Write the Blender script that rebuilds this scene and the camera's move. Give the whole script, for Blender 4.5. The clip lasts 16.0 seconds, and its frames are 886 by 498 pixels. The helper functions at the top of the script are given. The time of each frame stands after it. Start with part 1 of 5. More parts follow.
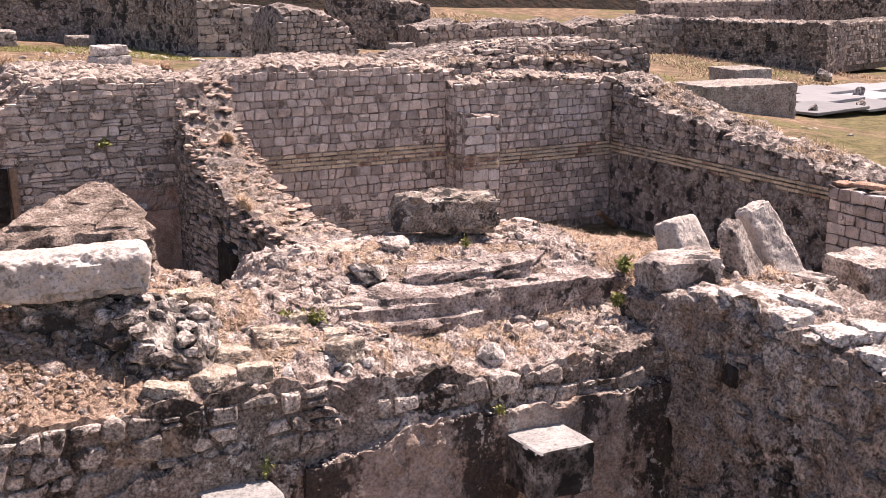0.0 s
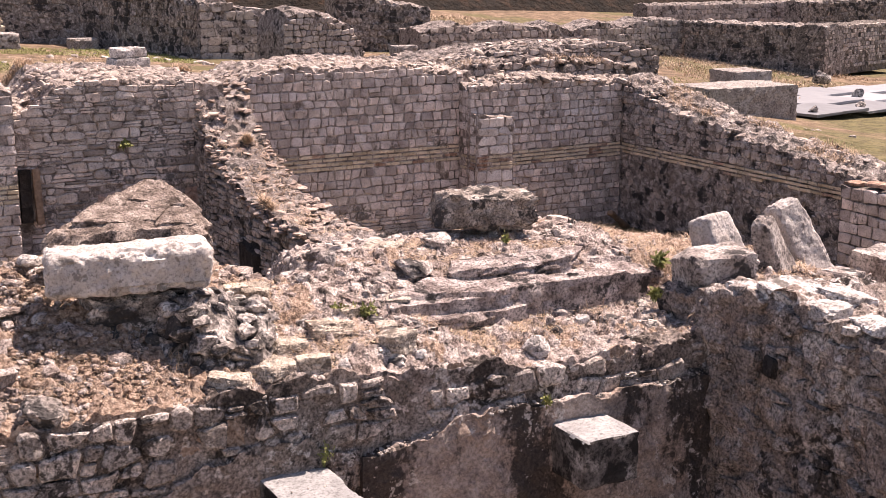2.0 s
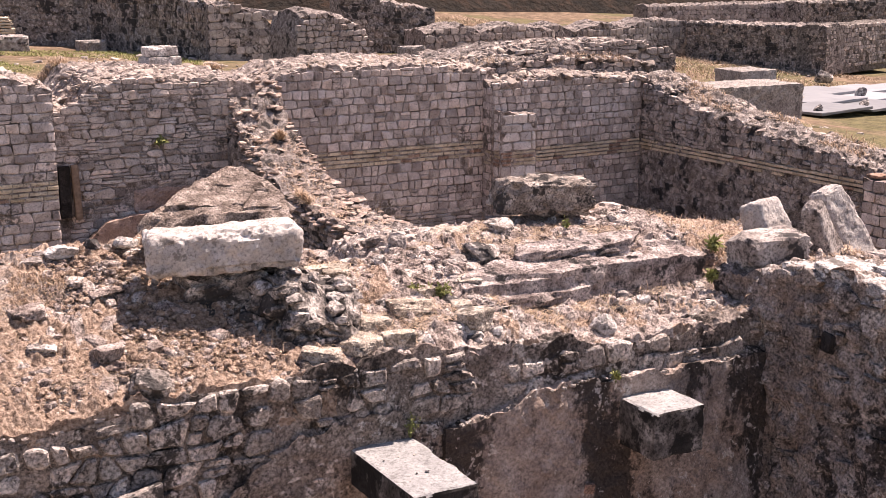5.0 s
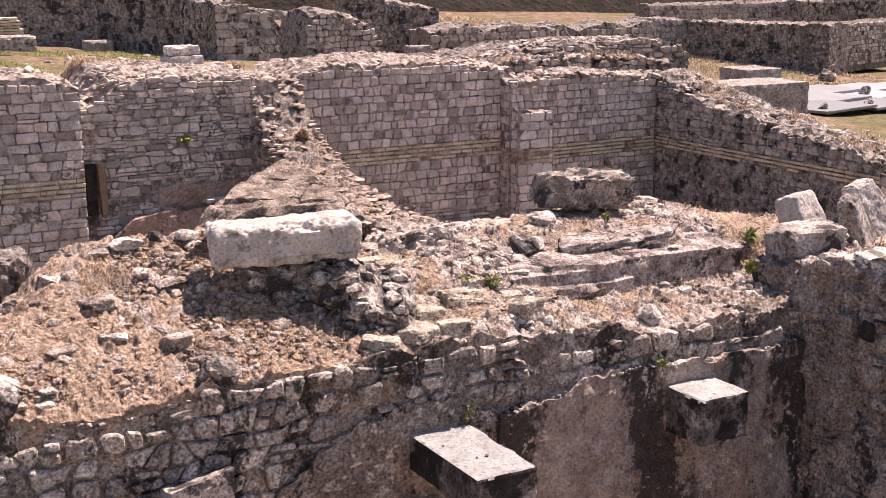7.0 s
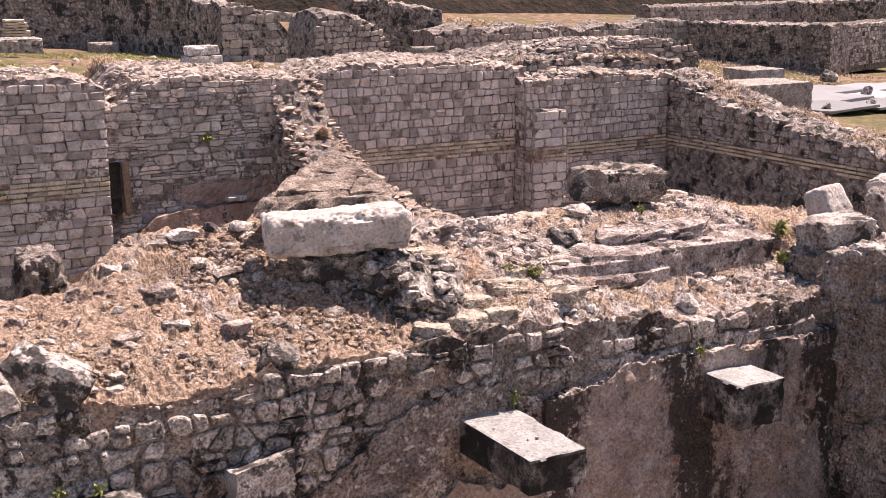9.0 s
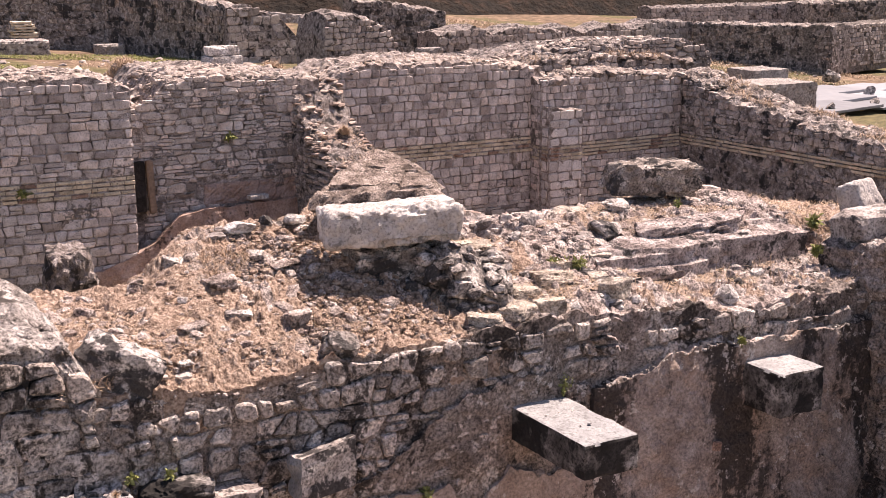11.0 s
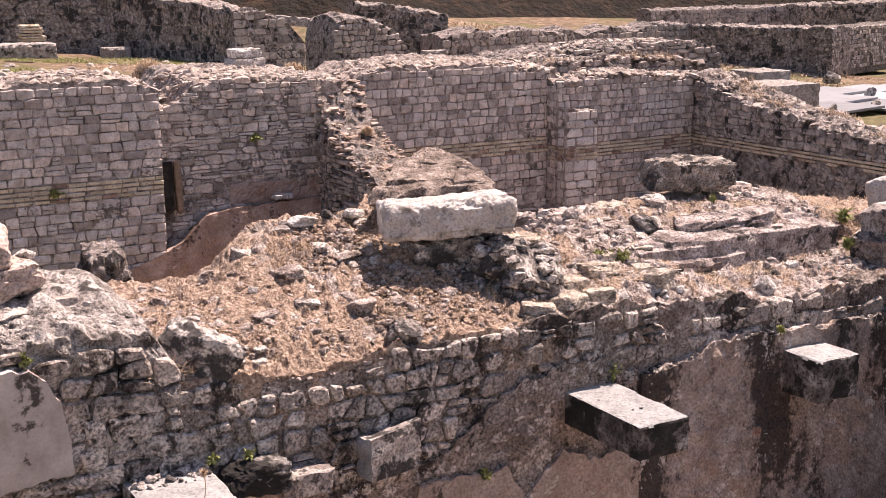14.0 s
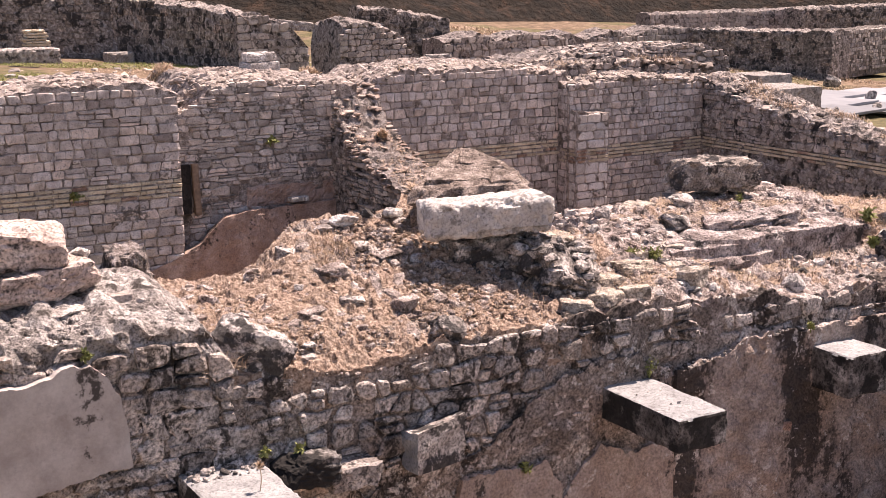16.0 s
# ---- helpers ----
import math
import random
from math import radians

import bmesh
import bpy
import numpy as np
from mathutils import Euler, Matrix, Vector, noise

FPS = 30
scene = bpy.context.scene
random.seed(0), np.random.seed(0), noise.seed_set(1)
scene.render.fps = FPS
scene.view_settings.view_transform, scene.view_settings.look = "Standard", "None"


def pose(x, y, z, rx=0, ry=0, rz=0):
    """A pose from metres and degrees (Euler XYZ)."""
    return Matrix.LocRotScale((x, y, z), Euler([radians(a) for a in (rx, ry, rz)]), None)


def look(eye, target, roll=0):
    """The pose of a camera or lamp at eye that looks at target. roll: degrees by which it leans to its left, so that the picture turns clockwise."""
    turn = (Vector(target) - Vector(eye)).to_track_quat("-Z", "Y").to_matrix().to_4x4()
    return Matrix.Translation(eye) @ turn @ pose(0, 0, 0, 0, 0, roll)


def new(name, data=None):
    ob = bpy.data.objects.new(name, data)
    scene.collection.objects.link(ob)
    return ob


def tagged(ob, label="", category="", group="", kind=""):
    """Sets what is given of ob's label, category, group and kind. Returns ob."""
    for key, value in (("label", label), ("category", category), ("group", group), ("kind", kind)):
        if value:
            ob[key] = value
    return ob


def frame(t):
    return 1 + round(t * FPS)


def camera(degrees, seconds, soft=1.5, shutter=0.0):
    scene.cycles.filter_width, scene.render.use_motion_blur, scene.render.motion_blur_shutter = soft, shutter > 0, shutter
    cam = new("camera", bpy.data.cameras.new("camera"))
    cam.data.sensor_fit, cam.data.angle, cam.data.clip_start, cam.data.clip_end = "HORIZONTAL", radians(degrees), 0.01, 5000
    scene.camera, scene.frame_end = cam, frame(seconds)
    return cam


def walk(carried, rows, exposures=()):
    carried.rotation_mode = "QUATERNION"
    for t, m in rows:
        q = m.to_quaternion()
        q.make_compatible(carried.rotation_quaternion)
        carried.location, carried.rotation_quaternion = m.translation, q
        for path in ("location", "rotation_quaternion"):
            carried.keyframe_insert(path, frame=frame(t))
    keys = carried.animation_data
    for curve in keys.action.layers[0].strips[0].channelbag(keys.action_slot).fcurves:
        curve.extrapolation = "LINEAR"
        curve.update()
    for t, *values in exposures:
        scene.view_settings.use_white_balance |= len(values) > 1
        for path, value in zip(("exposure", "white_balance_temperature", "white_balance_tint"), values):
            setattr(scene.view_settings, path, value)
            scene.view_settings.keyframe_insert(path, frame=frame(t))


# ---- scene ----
cam = camera(38.3, 16.0, soft=0.4)
PATH = [
    (0, (-3.009, -8.074, 3.691), (-2.074, -6.365, 3.238), 0.1),
    (0.5, (-3.144, -8.081, 3.701), (-2.206, -6.373, 3.248), 0.0),
    (1, (-3.276, -8.087, 3.714), (-2.335, -6.381, 3.262), 0.1),
    (1.5, (-3.405, -8.099, 3.713), (-2.462, -6.394, 3.262), 0.1),
    (2, (-3.54, -8.12, 3.697), (-2.595, -6.415, 3.248), 0.1),
    (2.5, (-3.677, -8.135, 3.675), (-2.73, -6.431, 3.228), 0.1),
    (3, (-3.818, -8.166, 3.664), (-2.87, -6.462, 3.218), 0.0),
    (5.5, (-4.487, -8.232, 3.631), (-3.533, -6.531, 3.186), -0.1),
    (6, (-4.622, -8.232, 3.63), (-3.667, -6.532, 3.185), -0.1),
    (6.5, (-4.762, -8.25, 3.636), (-3.806, -6.55, 3.19), -0.1),
    (7, (-4.891, -8.252, 3.628), (-3.935, -6.553, 3.183), -0.2),
    (7.5, (-5.022, -8.272, 3.619), (-4.065, -6.573, 3.174), -0.2),
    (8, (-5.15, -8.284, 3.602), (-4.192, -6.586, 3.158), -0.2),
    (8.5, (-5.292, -8.308, 3.601), (-4.333, -6.61, 3.158), -0.2),
    (9, (-5.413, -8.327, 3.601), (-4.452, -6.629, 3.159), -0.3),
    (11.5, (-6.07, -8.345, 3.58), (-5.104, -6.65, 3.141), -0.4),
    (12, (-6.186, -8.363, 3.587), (-5.219, -6.668, 3.148), -0.4),
    (12.5, (-6.297, -8.387, 3.586), (-5.329, -6.693, 3.147), -0.4),
    (13, (-6.415, -8.42, 3.585), (-5.445, -6.727, 3.147), -0.5),
    (13.5, (-6.524, -8.455, 3.585), (-5.553, -6.762, 3.148), -0.5),
    (14, (-6.629, -8.489, 3.597), (-5.656, -6.796, 3.162), -0.5),
    (14.5, (-6.742, -8.505, 3.606), (-5.767, -6.813, 3.173), -0.6),
    (15, (-6.846, -8.501, 3.608), (-5.87, -6.81, 3.175), -0.6),
    (15.5, (-6.957, -8.501, 3.602), (-5.979, -6.81, 3.171), -0.6),
    (16, (-7.066, -8.479, 3.591), (-6.087, -6.789, 3.163), -0.6),
]
walk(cam, [(t, look(eye, target, roll)) for t, eye, target, roll in PATH], exposures=[(0, 0.95, 7500, 26), (16, 0.95, 7500, 26)])

# ---- light ----
SUN_EL, SUN_AZ = 63.0, 78.0
world = bpy.data.worlds.new("world")
scene.world = world
world.use_nodes = True
wn = world.node_tree
sky = wn.nodes.new("ShaderNodeTexSky")
sky.sky_type, sky.sun_disc = "NISHITA", False
sky.sun_elevation, sky.sun_rotation = radians(SUN_EL), radians(SUN_AZ)
wn.links.new(sky.outputs[0], wn.nodes["Background"].inputs[0])
wn.nodes["Background"].inputs[1].default_value = 0.078
sun = new("sun", bpy.data.lights.new("sun", "SUN"))
sun.data.energy, sun.data.angle, sun.data.color = 4.9, radians(0.55), (1.0, 0.93, 0.85)
to_sun = Vector((math.cos(radians(SUN_EL)) * math.sin(radians(SUN_AZ)), math.cos(radians(SUN_EL)) * math.cos(radians(SUN_AZ)), math.sin(radians(SUN_EL))))
sun.matrix_world = look(to_sun * 40, (0, 0, 0))


# ---- noise and meshes ----
def hash3(i, j, k, s):
    h = (i * 374761393 + j * 668265263 + k * 2147483647 + s * 974634541) & 0xFFFFFFFF
    h = ((h ^ (h >> 13)) * 1274126177) & 0xFFFFFFFF
    h = ((h ^ (h >> 16)) * 2246822519) & 0xFFFFFFFF
    return ((h ^ (h >> 15)) & 0xFFFFFF) / float(0xFFFFFF)


def vnoise(p, s=0):
    """Smooth value noise, -1 to 1, of an (n, 3) array."""
    q = np.floor(p).astype(np.int64)
    f = p - q
    f = f * f * f * (f * (f * 6 - 15) + 10)
    out = np.zeros(len(p))
    for a in (0, 1):
        for b in (0, 1):
            for c in (0, 1):
                w = (f[:, 0] if a else 1 - f[:, 0]) * (f[:, 1] if b else 1 - f[:, 1]) * (f[:, 2] if c else 1 - f[:, 2])
                out += w * hash3(q[:, 0] + a, q[:, 1] + b, q[:, 2] + c, s)
    return out * 2 - 1


def fbm(p, scale, octaves=4, s=0, gain=0.5):
    p = np.asarray(p, float) * scale
    out, amp = np.zeros(len(p)), 1.0
    for o in range(octaves):
        out += amp * vnoise(p + 17.3 * o, s + o)
        p, amp = p * 2.03, amp * gain
    return out


def mesh(name, v, f, material, smooth=False):
    me = bpy.data.meshes.new(name)
    me.from_pydata(np.asarray(v).tolist(), [], f if isinstance(f, list) else np.asarray(f).tolist())
    me.materials.append(material)
    if smooth:
        me.shade_smooth()
    return me


def part(name, me, parent=None, m=None, label=""):
    ob = new(name, me)
    if parent is not None:
        ob.parent = parent
    if m is not None:
        ob.matrix_basis = m
    if label:
        ob["label"] = label
    return ob


def grid_faces(n, m, wrap=False):
    i, j = np.meshgrid(np.arange(n - 1), np.arange(m if wrap else m - 1), indexing="ij")
    i, j = i.ravel(), j.ravel()
    k = (j + 1) % m
    return np.stack([i * m + j, (i + 1) * m + j, (i + 1) * m + k, i * m + k], 1)


def join(parts):
    vs, fs, n = [], [], 0
    for v, f in parts:
        vs.append(v)
        fs.extend([[int(a) + n for a in q] for q in f])
        n += len(v)
    return np.concatenate(vs), fs


def smoothstep(a, b, x):
    t = np.clip((x - a) / (b - a), 0, 1)
    return t * t * (3 - 2 * t)


ICO = {}


def ico(n):
    if n not in ICO:
        bm = bmesh.new()
        bmesh.ops.create_icosphere(bm, subdivisions=n, radius=1.0)
        ICO[n] = (np.array([v.co[:] for v in bm.verts]), [[v.index for v in f.verts] for f in bm.faces])
        bm.free()
    return ICO[n]


def rock_shape(size, seed, sub=4, cuts=9, rough=0.06, square=0.0, pits=0.0):
    """An angular boulder: a ball cut by planes, then roughened. square: how far it keeps to a box."""
    v, f = ico(sub)
    rng = np.random.RandomState(seed)
    n = rng.normal(size=(cuts, 3))
    n /= np.linalg.norm(n, axis=1)[:, None]
    d = rng.uniform(0.46, 0.9, cuts)
    if square:
        box = np.array([[1, 0, 0], [-1, 0, 0], [0, 1, 0], [0, -1, 0], [0, 0, 1], [0, 0, -1]], float)
        box += rng.normal(size=(6, 3)) * 0.10 * (1.4 - square)
        n = np.concatenate([n, box / np.linalg.norm(box, axis=1)[:, None]])
        d = np.concatenate([d * (1 + 0.5 * square), np.full(6, 0.66)])
    c = v @ n.T
    r = np.min(np.where(c > 1e-4, d / np.maximum(c, 1e-4), 9), axis=1)
    r = np.minimum(r, 1.15)
    p = v * r[:, None]
    p = p / np.abs(p).max(axis=0)
    p = p * (np.array(size) / 2)
    q = p + seed * 3.7
    g = 1.6 / max(size)
    k = rough * max(size) * (0.34 * fbm(q, g * 1.6, 2, seed) + 0.5 * fbm(q, g * 8, 3, seed + 5, 0.6)) - pits * np.clip(fbm(q, g * 9, 2, seed + 9) - 0.25, 0, 1) * max(size)
    return p + v * k[:, None], f


def block_shape(size, seed, step=0.03, bevel=0.03, amp=0.012, chip=0.03):
    """A dressed block with worn, chipped edges; its base centre at the origin."""
    sx, sy, sz = size
    parts = []
    for ax in range(3):
        a, b = [i for i in range(3) if i != ax]
        na, nb = max(4, int(size[a] / step)) + 1, max(4, int(size[b] / step)) + 1
        ga, gb = np.meshgrid(np.linspace(-1, 1, na), np.linspace(-1, 1, nb), indexing="ij")
        for sgn in (-1, 1):
            p = np.zeros((na * nb, 3))
            p[:, a], p[:, b], p[:, ax] = ga.ravel() * size[a] / 2, gb.ravel() * size[b] / 2, sgn * size[ax] / 2
            f = grid_faces(na, nb)
            parts.append((p, f if (sgn > 0) == (ax != 1) else f[:, ::-1]))
    v, f = join(parts)
    _, first, idx = np.unique(np.round(v, 5), axis=0, return_index=True, return_inverse=True)
    idx = idx.ravel()
    v, f = v[first], [[int(idx[i]) for i in q] for q in f]
    half = np.array(size) / 2
    inner = np.clip(v, -(half - bevel), half - bevel)
    d = v - inner
    ln = np.linalg.norm(d, axis=1)
    n = d / np.maximum(ln, 1e-9)[:, None]
    on = (np.abs(d) > 1e-6).sum(axis=1)
    v = np.where((on > 1)[:, None], inner + n * bevel, v)
    q = v + seed * 5.1
    k = amp * (fbm(q, 4, 3, seed) + 0.7 * fbm(q, 16, 3, seed + 3))
    k -= np.where(on > 1, chip * np.clip(fbm(q, 7, 3, seed + 7), 0, 1), 0)
    v = v + n * k[:, None]
    v[:, 2] += sz / 2
    return v, f


def wall_shape(p0, p1, thick, zbot, top, seed, step=0.06, amp=0.03, crown=0.0, topamp=None):
    """A wall from p0 to p1 (front foot line), thick to its left hand, with the top line top(u), u in metres along it."""
    p0, p1 = np.array(p0, float), np.array(p1, float)
    ln = np.linalg.norm(p1 - p0)
    u = (p1 - p0) / ln
    w = np.array([-u[1], u[0]])
    nu = max(4, int(ln / step)) + 1
    us = np.linspace(0, ln, nu)
    tops = np.array([top(a) for a in us])
    nz = max(4, int((tops.max() - zbot) / step)) + 1
    nt = max(3, int(thick / step)) + 1
    s = np.linspace(0, 1, nz)
    cols = [(np.zeros(nz), s), (np.linspace(0, thick, nt)[1:], np.ones(nt - 1)), (np.full(4, thick), np.linspace(1, 0, 5)[1:])]
    off, lev = np.concatenate([c[0] for c in cols]), np.concatenate([c[1] for c in cols])
    m = len(off)
    A, O = np.repeat(us, m), np.tile(off, nu)
    Z = zbot + np.tile(lev, nu) * (np.repeat(tops, m) - zbot)
    up = np.tile(lev, nu) > 0.999
    P = np.stack([p0[0] + u[0] * A + w[0] * O, p0[1] + u[1] * A + w[1] * O, Z], 1)
    k = amp * (0.8 * fbm(P, 1.3, 2, seed) + 0.9 * fbm(P, 6, 4, seed + 4, 0.6))
    side = np.where(O <= 0, -1.0, np.where(O >= thick, 1.0, 0.0))
    P[:, 0] += w[0] * k * side
    P[:, 1] += w[1] * k * side
    P[:, 2] += np.where(up, (topamp or 1.6 * amp) * (0.6 * fbm(P, 1.6, 3, seed + 8) + 0.6 * fbm(P, 7, 3, seed + 9, 0.6)) + crown * np.sin(np.clip(O / thick, 0, 1) * np.pi), 0)
    f = grid_faces(nu, m).tolist()
    f.append(list(range(m))[::1])
    f.append(list(range((nu - 1) * m, nu * m))[::-1])
    return P, [q[::-1] for q in f]


# ---- materials ----
class Tree:
    def __init__(self, name):
        self.m = bpy.data.materials.new(name)
        self.m.use_nodes = True
        self.t = self.m.node_tree
        self.b = self.t.nodes["Principled BSDF"]
        self.pos = self.t.nodes.new("ShaderNodeNewGeometry").outputs["Position"]

    def link(self, a, b):
        self.t.links.new(a, b)

    def noise(self, scale, detail=6.0, stretch=None, rough=0.55, shift=0.0):
        mp = self.t.nodes.new("ShaderNodeMapping")
        self.link(self.pos, mp.inputs[0])
        mp.inputs["Location"].default_value = (shift, shift * 1.7, shift * 0.6)
        if stretch:
            mp.inputs["Scale"].default_value = stretch
        n = self.t.nodes.new("ShaderNodeTexNoise")
        n.inputs["Scale"].default_value, n.inputs["Detail"].default_value, n.inputs["Roughness"].default_value = scale, detail, rough
        self.link(mp.outputs[0], n.inputs["Vector"])
        return n.outputs["Fac"]

    def ramp(self, fac, stops):
        r = self.t.nodes.new("ShaderNodeValToRGB")
        e = r.color_ramp.elements
        for i, (p, c) in enumerate(stops):
            k = e[i] if i < 2 else e.new(p)
            k.position = p
            k.color = (*c, 1) if isinstance(c, tuple) else (c, c, c, 1)
        self.link(fac, r.inputs[0])
        return r.outputs[0]

    def mix(self, fac, a, b, how="MIX"):
        n = self.t.nodes.new("ShaderNodeMix")
        n.data_type, n.blend_type = "RGBA", how
        for v, i in ((fac, 0), (a, 6), (b, 7)):
            if hasattr(v, "links"):
                self.link(v, n.inputs[i])
            else:
                n.inputs[i].default_value = v if i == 0 else (*v, 1)
        return n.outputs[2]

    def add(self, a, b, k):
        """a plus k times (b less a half)."""
        n, m = self.t.nodes.new("ShaderNodeMath"), self.t.nodes.new("ShaderNodeMath")
        n.operation = m.operation = "MULTIPLY_ADD"
        self.link(b, n.inputs[0])
        n.inputs[1].default_value, n.inputs[2].default_value = k, -0.5 * k
        self.link(a, m.inputs[0])
        m.inputs[1].default_value = 1.0
        self.link(n.outputs[0], m.inputs[2])
        return m.outputs[0]

    def rand(self):
        o, g, a, fr = (self.t.nodes.new(k) for k in ("ShaderNodeObjectInfo", "ShaderNodeNewGeometry", "ShaderNodeMath", "ShaderNodeMath"))
        fr.operation = "FRACT"
        self.link(o.outputs["Random"], a.inputs[0])
        self.link(g.outputs["Random Per Island"], a.inputs[1])
        self.link(a.outputs[0], fr.inputs[0])
        return fr.outputs[0]

    def finish(self, colour, height=None, bump=0.5, dist=0.02, rough=0.9, spec=0.2):
        self.link(colour, self.b.inputs["Base Color"])
        self.b.inputs["Roughness"].default_value = rough
        self.b.inputs["Specular IOR Level"].default_value = spec
        if height is not None:
            bp = self.t.nodes.new("ShaderNodeBump")
            bp.inputs["Strength"].default_value, bp.inputs["Distance"].default_value = bump, dist
            self.link(height, bp.inputs["Height"])
            self.link(bp.outputs[0], self.b.inputs["Normal"])
        return self.m


def stone(name, dark, mid, light, scale=6.0, lichen=0.5, lichen_colour=(0.035, 0.033, 0.034), lichen_scale=3.0, vary=None, bump=0.6, dist=0.02, tint=None, fleck=0.0):
    """Weathered limestone: grain, pale crust, dark lichen in patches, and a tone of its own for each piece."""
    t = Tree(name)
    c = t.ramp(t.noise(scale, 8), [(0.36, dark), (0.64, light), (0.5, mid)])
    if vary:
        r = t.rand()
        c = t.mix(1.0, c, t.ramp(r, [(0.0, vary[0]), (1.0, vary[1]), (0.55, (1, 1, 1)), (0.86, (1.12, 1.1, 1.06))]), "MULTIPLY")
    if tint:
        c = t.mix(t.ramp(t.noise(0.9, 4, shift=9), [(0.5, 0.0), (0.68, 0.8)]), c, tint)
    crust = t.ramp(t.noise(scale * 7, 7, shift=3, rough=0.7), [(0.40, 0.30), (0.60, 1.38), (0.5, 0.95)])
    c = t.mix(t.ramp(t.noise(scale * 0.8, 6, shift=12), [(0.38, 0.6), (0.58, 1.0)]), c, t.mix(1.0, c, crust, "MULTIPLY"))
    # Dark specks put the shade of small pits into the colour.
    pits = t.ramp(t.noise(scale * 6, 8, shift=8, rough=0.7), [(0.36, 0.2), (0.43, 1.0)])
    c = t.mix(1.0, c, pits, "MULTIPLY")
    if lichen > 0:
        big = t.noise(lichen_scale, 8, rough=0.67, shift=5)
        c = t.mix(t.ramp(big, [(0.62 - 0.2 * lichen, 0.0), (0.665 - 0.2 * lichen, 0.92)]), c, lichen_colour)
    if fleck > 0:
        c = t.mix(t.ramp(t.noise(11, 12, rough=0.76, shift=15), [(0.66 - 0.12 * fleck, 0.0), (0.70 - 0.12 * fleck, 0.85)]), c, (0.52, 0.48, 0.46))
    h = t.noise(scale * 4, 8, rough=0.7)
    return t.finish(c, h, bump, dist)


def face_mat(name, dark, mid, light, vary=((0.62, 0.60, 0.60), (1.22, 1.15, 1.1)), crust=0.3, crust_colour=(0.085, 0.075, 0.07), crust_scale=1.6, pale=0.0):
    """Squared or rubble face stones: each piece has its own tone; fine grain, dark specks painted as the shade in small
    pits, patches of grey-black crust.
    """
    t = Tree(name)
    c = t.ramp(t.noise(4.5, 6, rough=0.6), [(0.32, dark), (0.68, light), (0.5, mid)])
    c = t.mix(1.0, c, t.ramp(t.rand(), [(0.0, vary[0]), (1.0, vary[1]), (0.35, (0.95, 0.94, 0.93)), (0.75, (1.05, 1.03, 1.02))]), "MULTIPLY")
    c = t.mix(1.0, c, t.ramp(t.noise(42, 6, shift=3, rough=0.66), [(0.36, 0.62), (0.62, 1.16), (0.48, 1.0)]), "MULTIPLY")
    c = t.mix(t.ramp(t.noise(21, 6, shift=8, rough=0.62), [(0.34, 0.75), (0.39, 0.0)]), c, crust_colour)
    big = t.add(t.noise(crust_scale, 7, shift=5, rough=0.66), t.noise(17, 6, shift=29, rough=0.66), 0.5)
    c = t.mix(t.ramp(big, [(0.66 - 0.2 * crust, 0.0), (0.72 - 0.2 * crust, 0.85)]), c, crust_colour)
    if pale > 0:
        c = t.mix(t.ramp(t.noise(13, 7, rough=0.68, shift=15), [(0.66 - 0.12 * pale, 0.0), (0.69 - 0.12 * pale, 0.85)]), c, (0.58, 0.54, 0.52))
    return t.finish(c, t.noise(26, 8, rough=0.68), 0.7, 0.02)


LIME = stone("limestone", (0.22, 0.19, 0.178), (0.36, 0.322, 0.306), (0.54, 0.50, 0.475), 5, 0.25)
WHITE = stone("pale_limestone", (0.34, 0.312, 0.298), (0.52, 0.487, 0.47), (0.70, 0.668, 0.648), 5, 0.2, (0.12, 0.108, 0.10), lichen_scale=5)
LICHEN = stone("lichened_limestone", (0.27, 0.24, 0.23), (0.42, 0.38, 0.36), (0.62, 0.58, 0.55), 7, 0.62, lichen_scale=4.5)
ASHLAR = face_mat("ashlar_stone", (0.43, 0.37, 0.345), (0.62, 0.545, 0.52), (0.79, 0.725, 0.70), ((0.58, 0.55, 0.54), (1.22, 1.15, 1.1)), crust=0.30, crust_colour=(0.13, 0.112, 0.102))
RUBBLE = face_mat("rubble_stone", (0.33, 0.285, 0.265), (0.46, 0.41, 0.385), (0.60, 0.55, 0.525), crust=0.5, crust_scale=2.6)
FLATSTONE = face_mat("flat_bedded_stone", (0.42, 0.362, 0.33), (0.58, 0.512, 0.48), (0.76, 0.695, 0.663), ((0.5, 0.47, 0.45), (1.3, 1.2, 1.13)), crust=0.36, crust_scale=2.2)
DARKSTONE = face_mat("dark_rubble_stone", (0.30, 0.255, 0.235), (0.43, 0.375, 0.35), (0.60, 0.545, 0.52), ((0.55, 0.52, 0.5), (1.25, 1.18, 1.12)), crust=0.62, crust_scale=2.4, pale=0.7)
YELLOW = stone("ochre_stone", (0.32, 0.275, 0.235), (0.455, 0.40, 0.345), (0.60, 0.54, 0.48), 8, 0.18, (0.12, 0.10, 0.085), vary=((0.75, 0.73, 0.71), (1.15, 1.1, 1.05)))
BROWNSLAB = stone("brown_slab_stone", (0.19, 0.15, 0.13), (0.34, 0.275, 0.24), (0.52, 0.44, 0.395), 9, 0.24, (0.09, 0.07, 0.06), lichen_scale=4.0, bump=1.0, dist=0.04)
LEDGE = stone("pink_grey_layered_stone", (0.24, 0.195, 0.183), (0.43, 0.365, 0.347), (0.66, 0.59, 0.57), 6, 0.32, lichen_scale=4, bump=1.0, dist=0.04)
BRICK = face_mat("pale_brick", (0.50, 0.42, 0.325), (0.645, 0.55, 0.43), (0.75, 0.66, 0.54), ((0.72, 0.68, 0.64), (1.15, 1.1, 1.05)), crust=0.12)
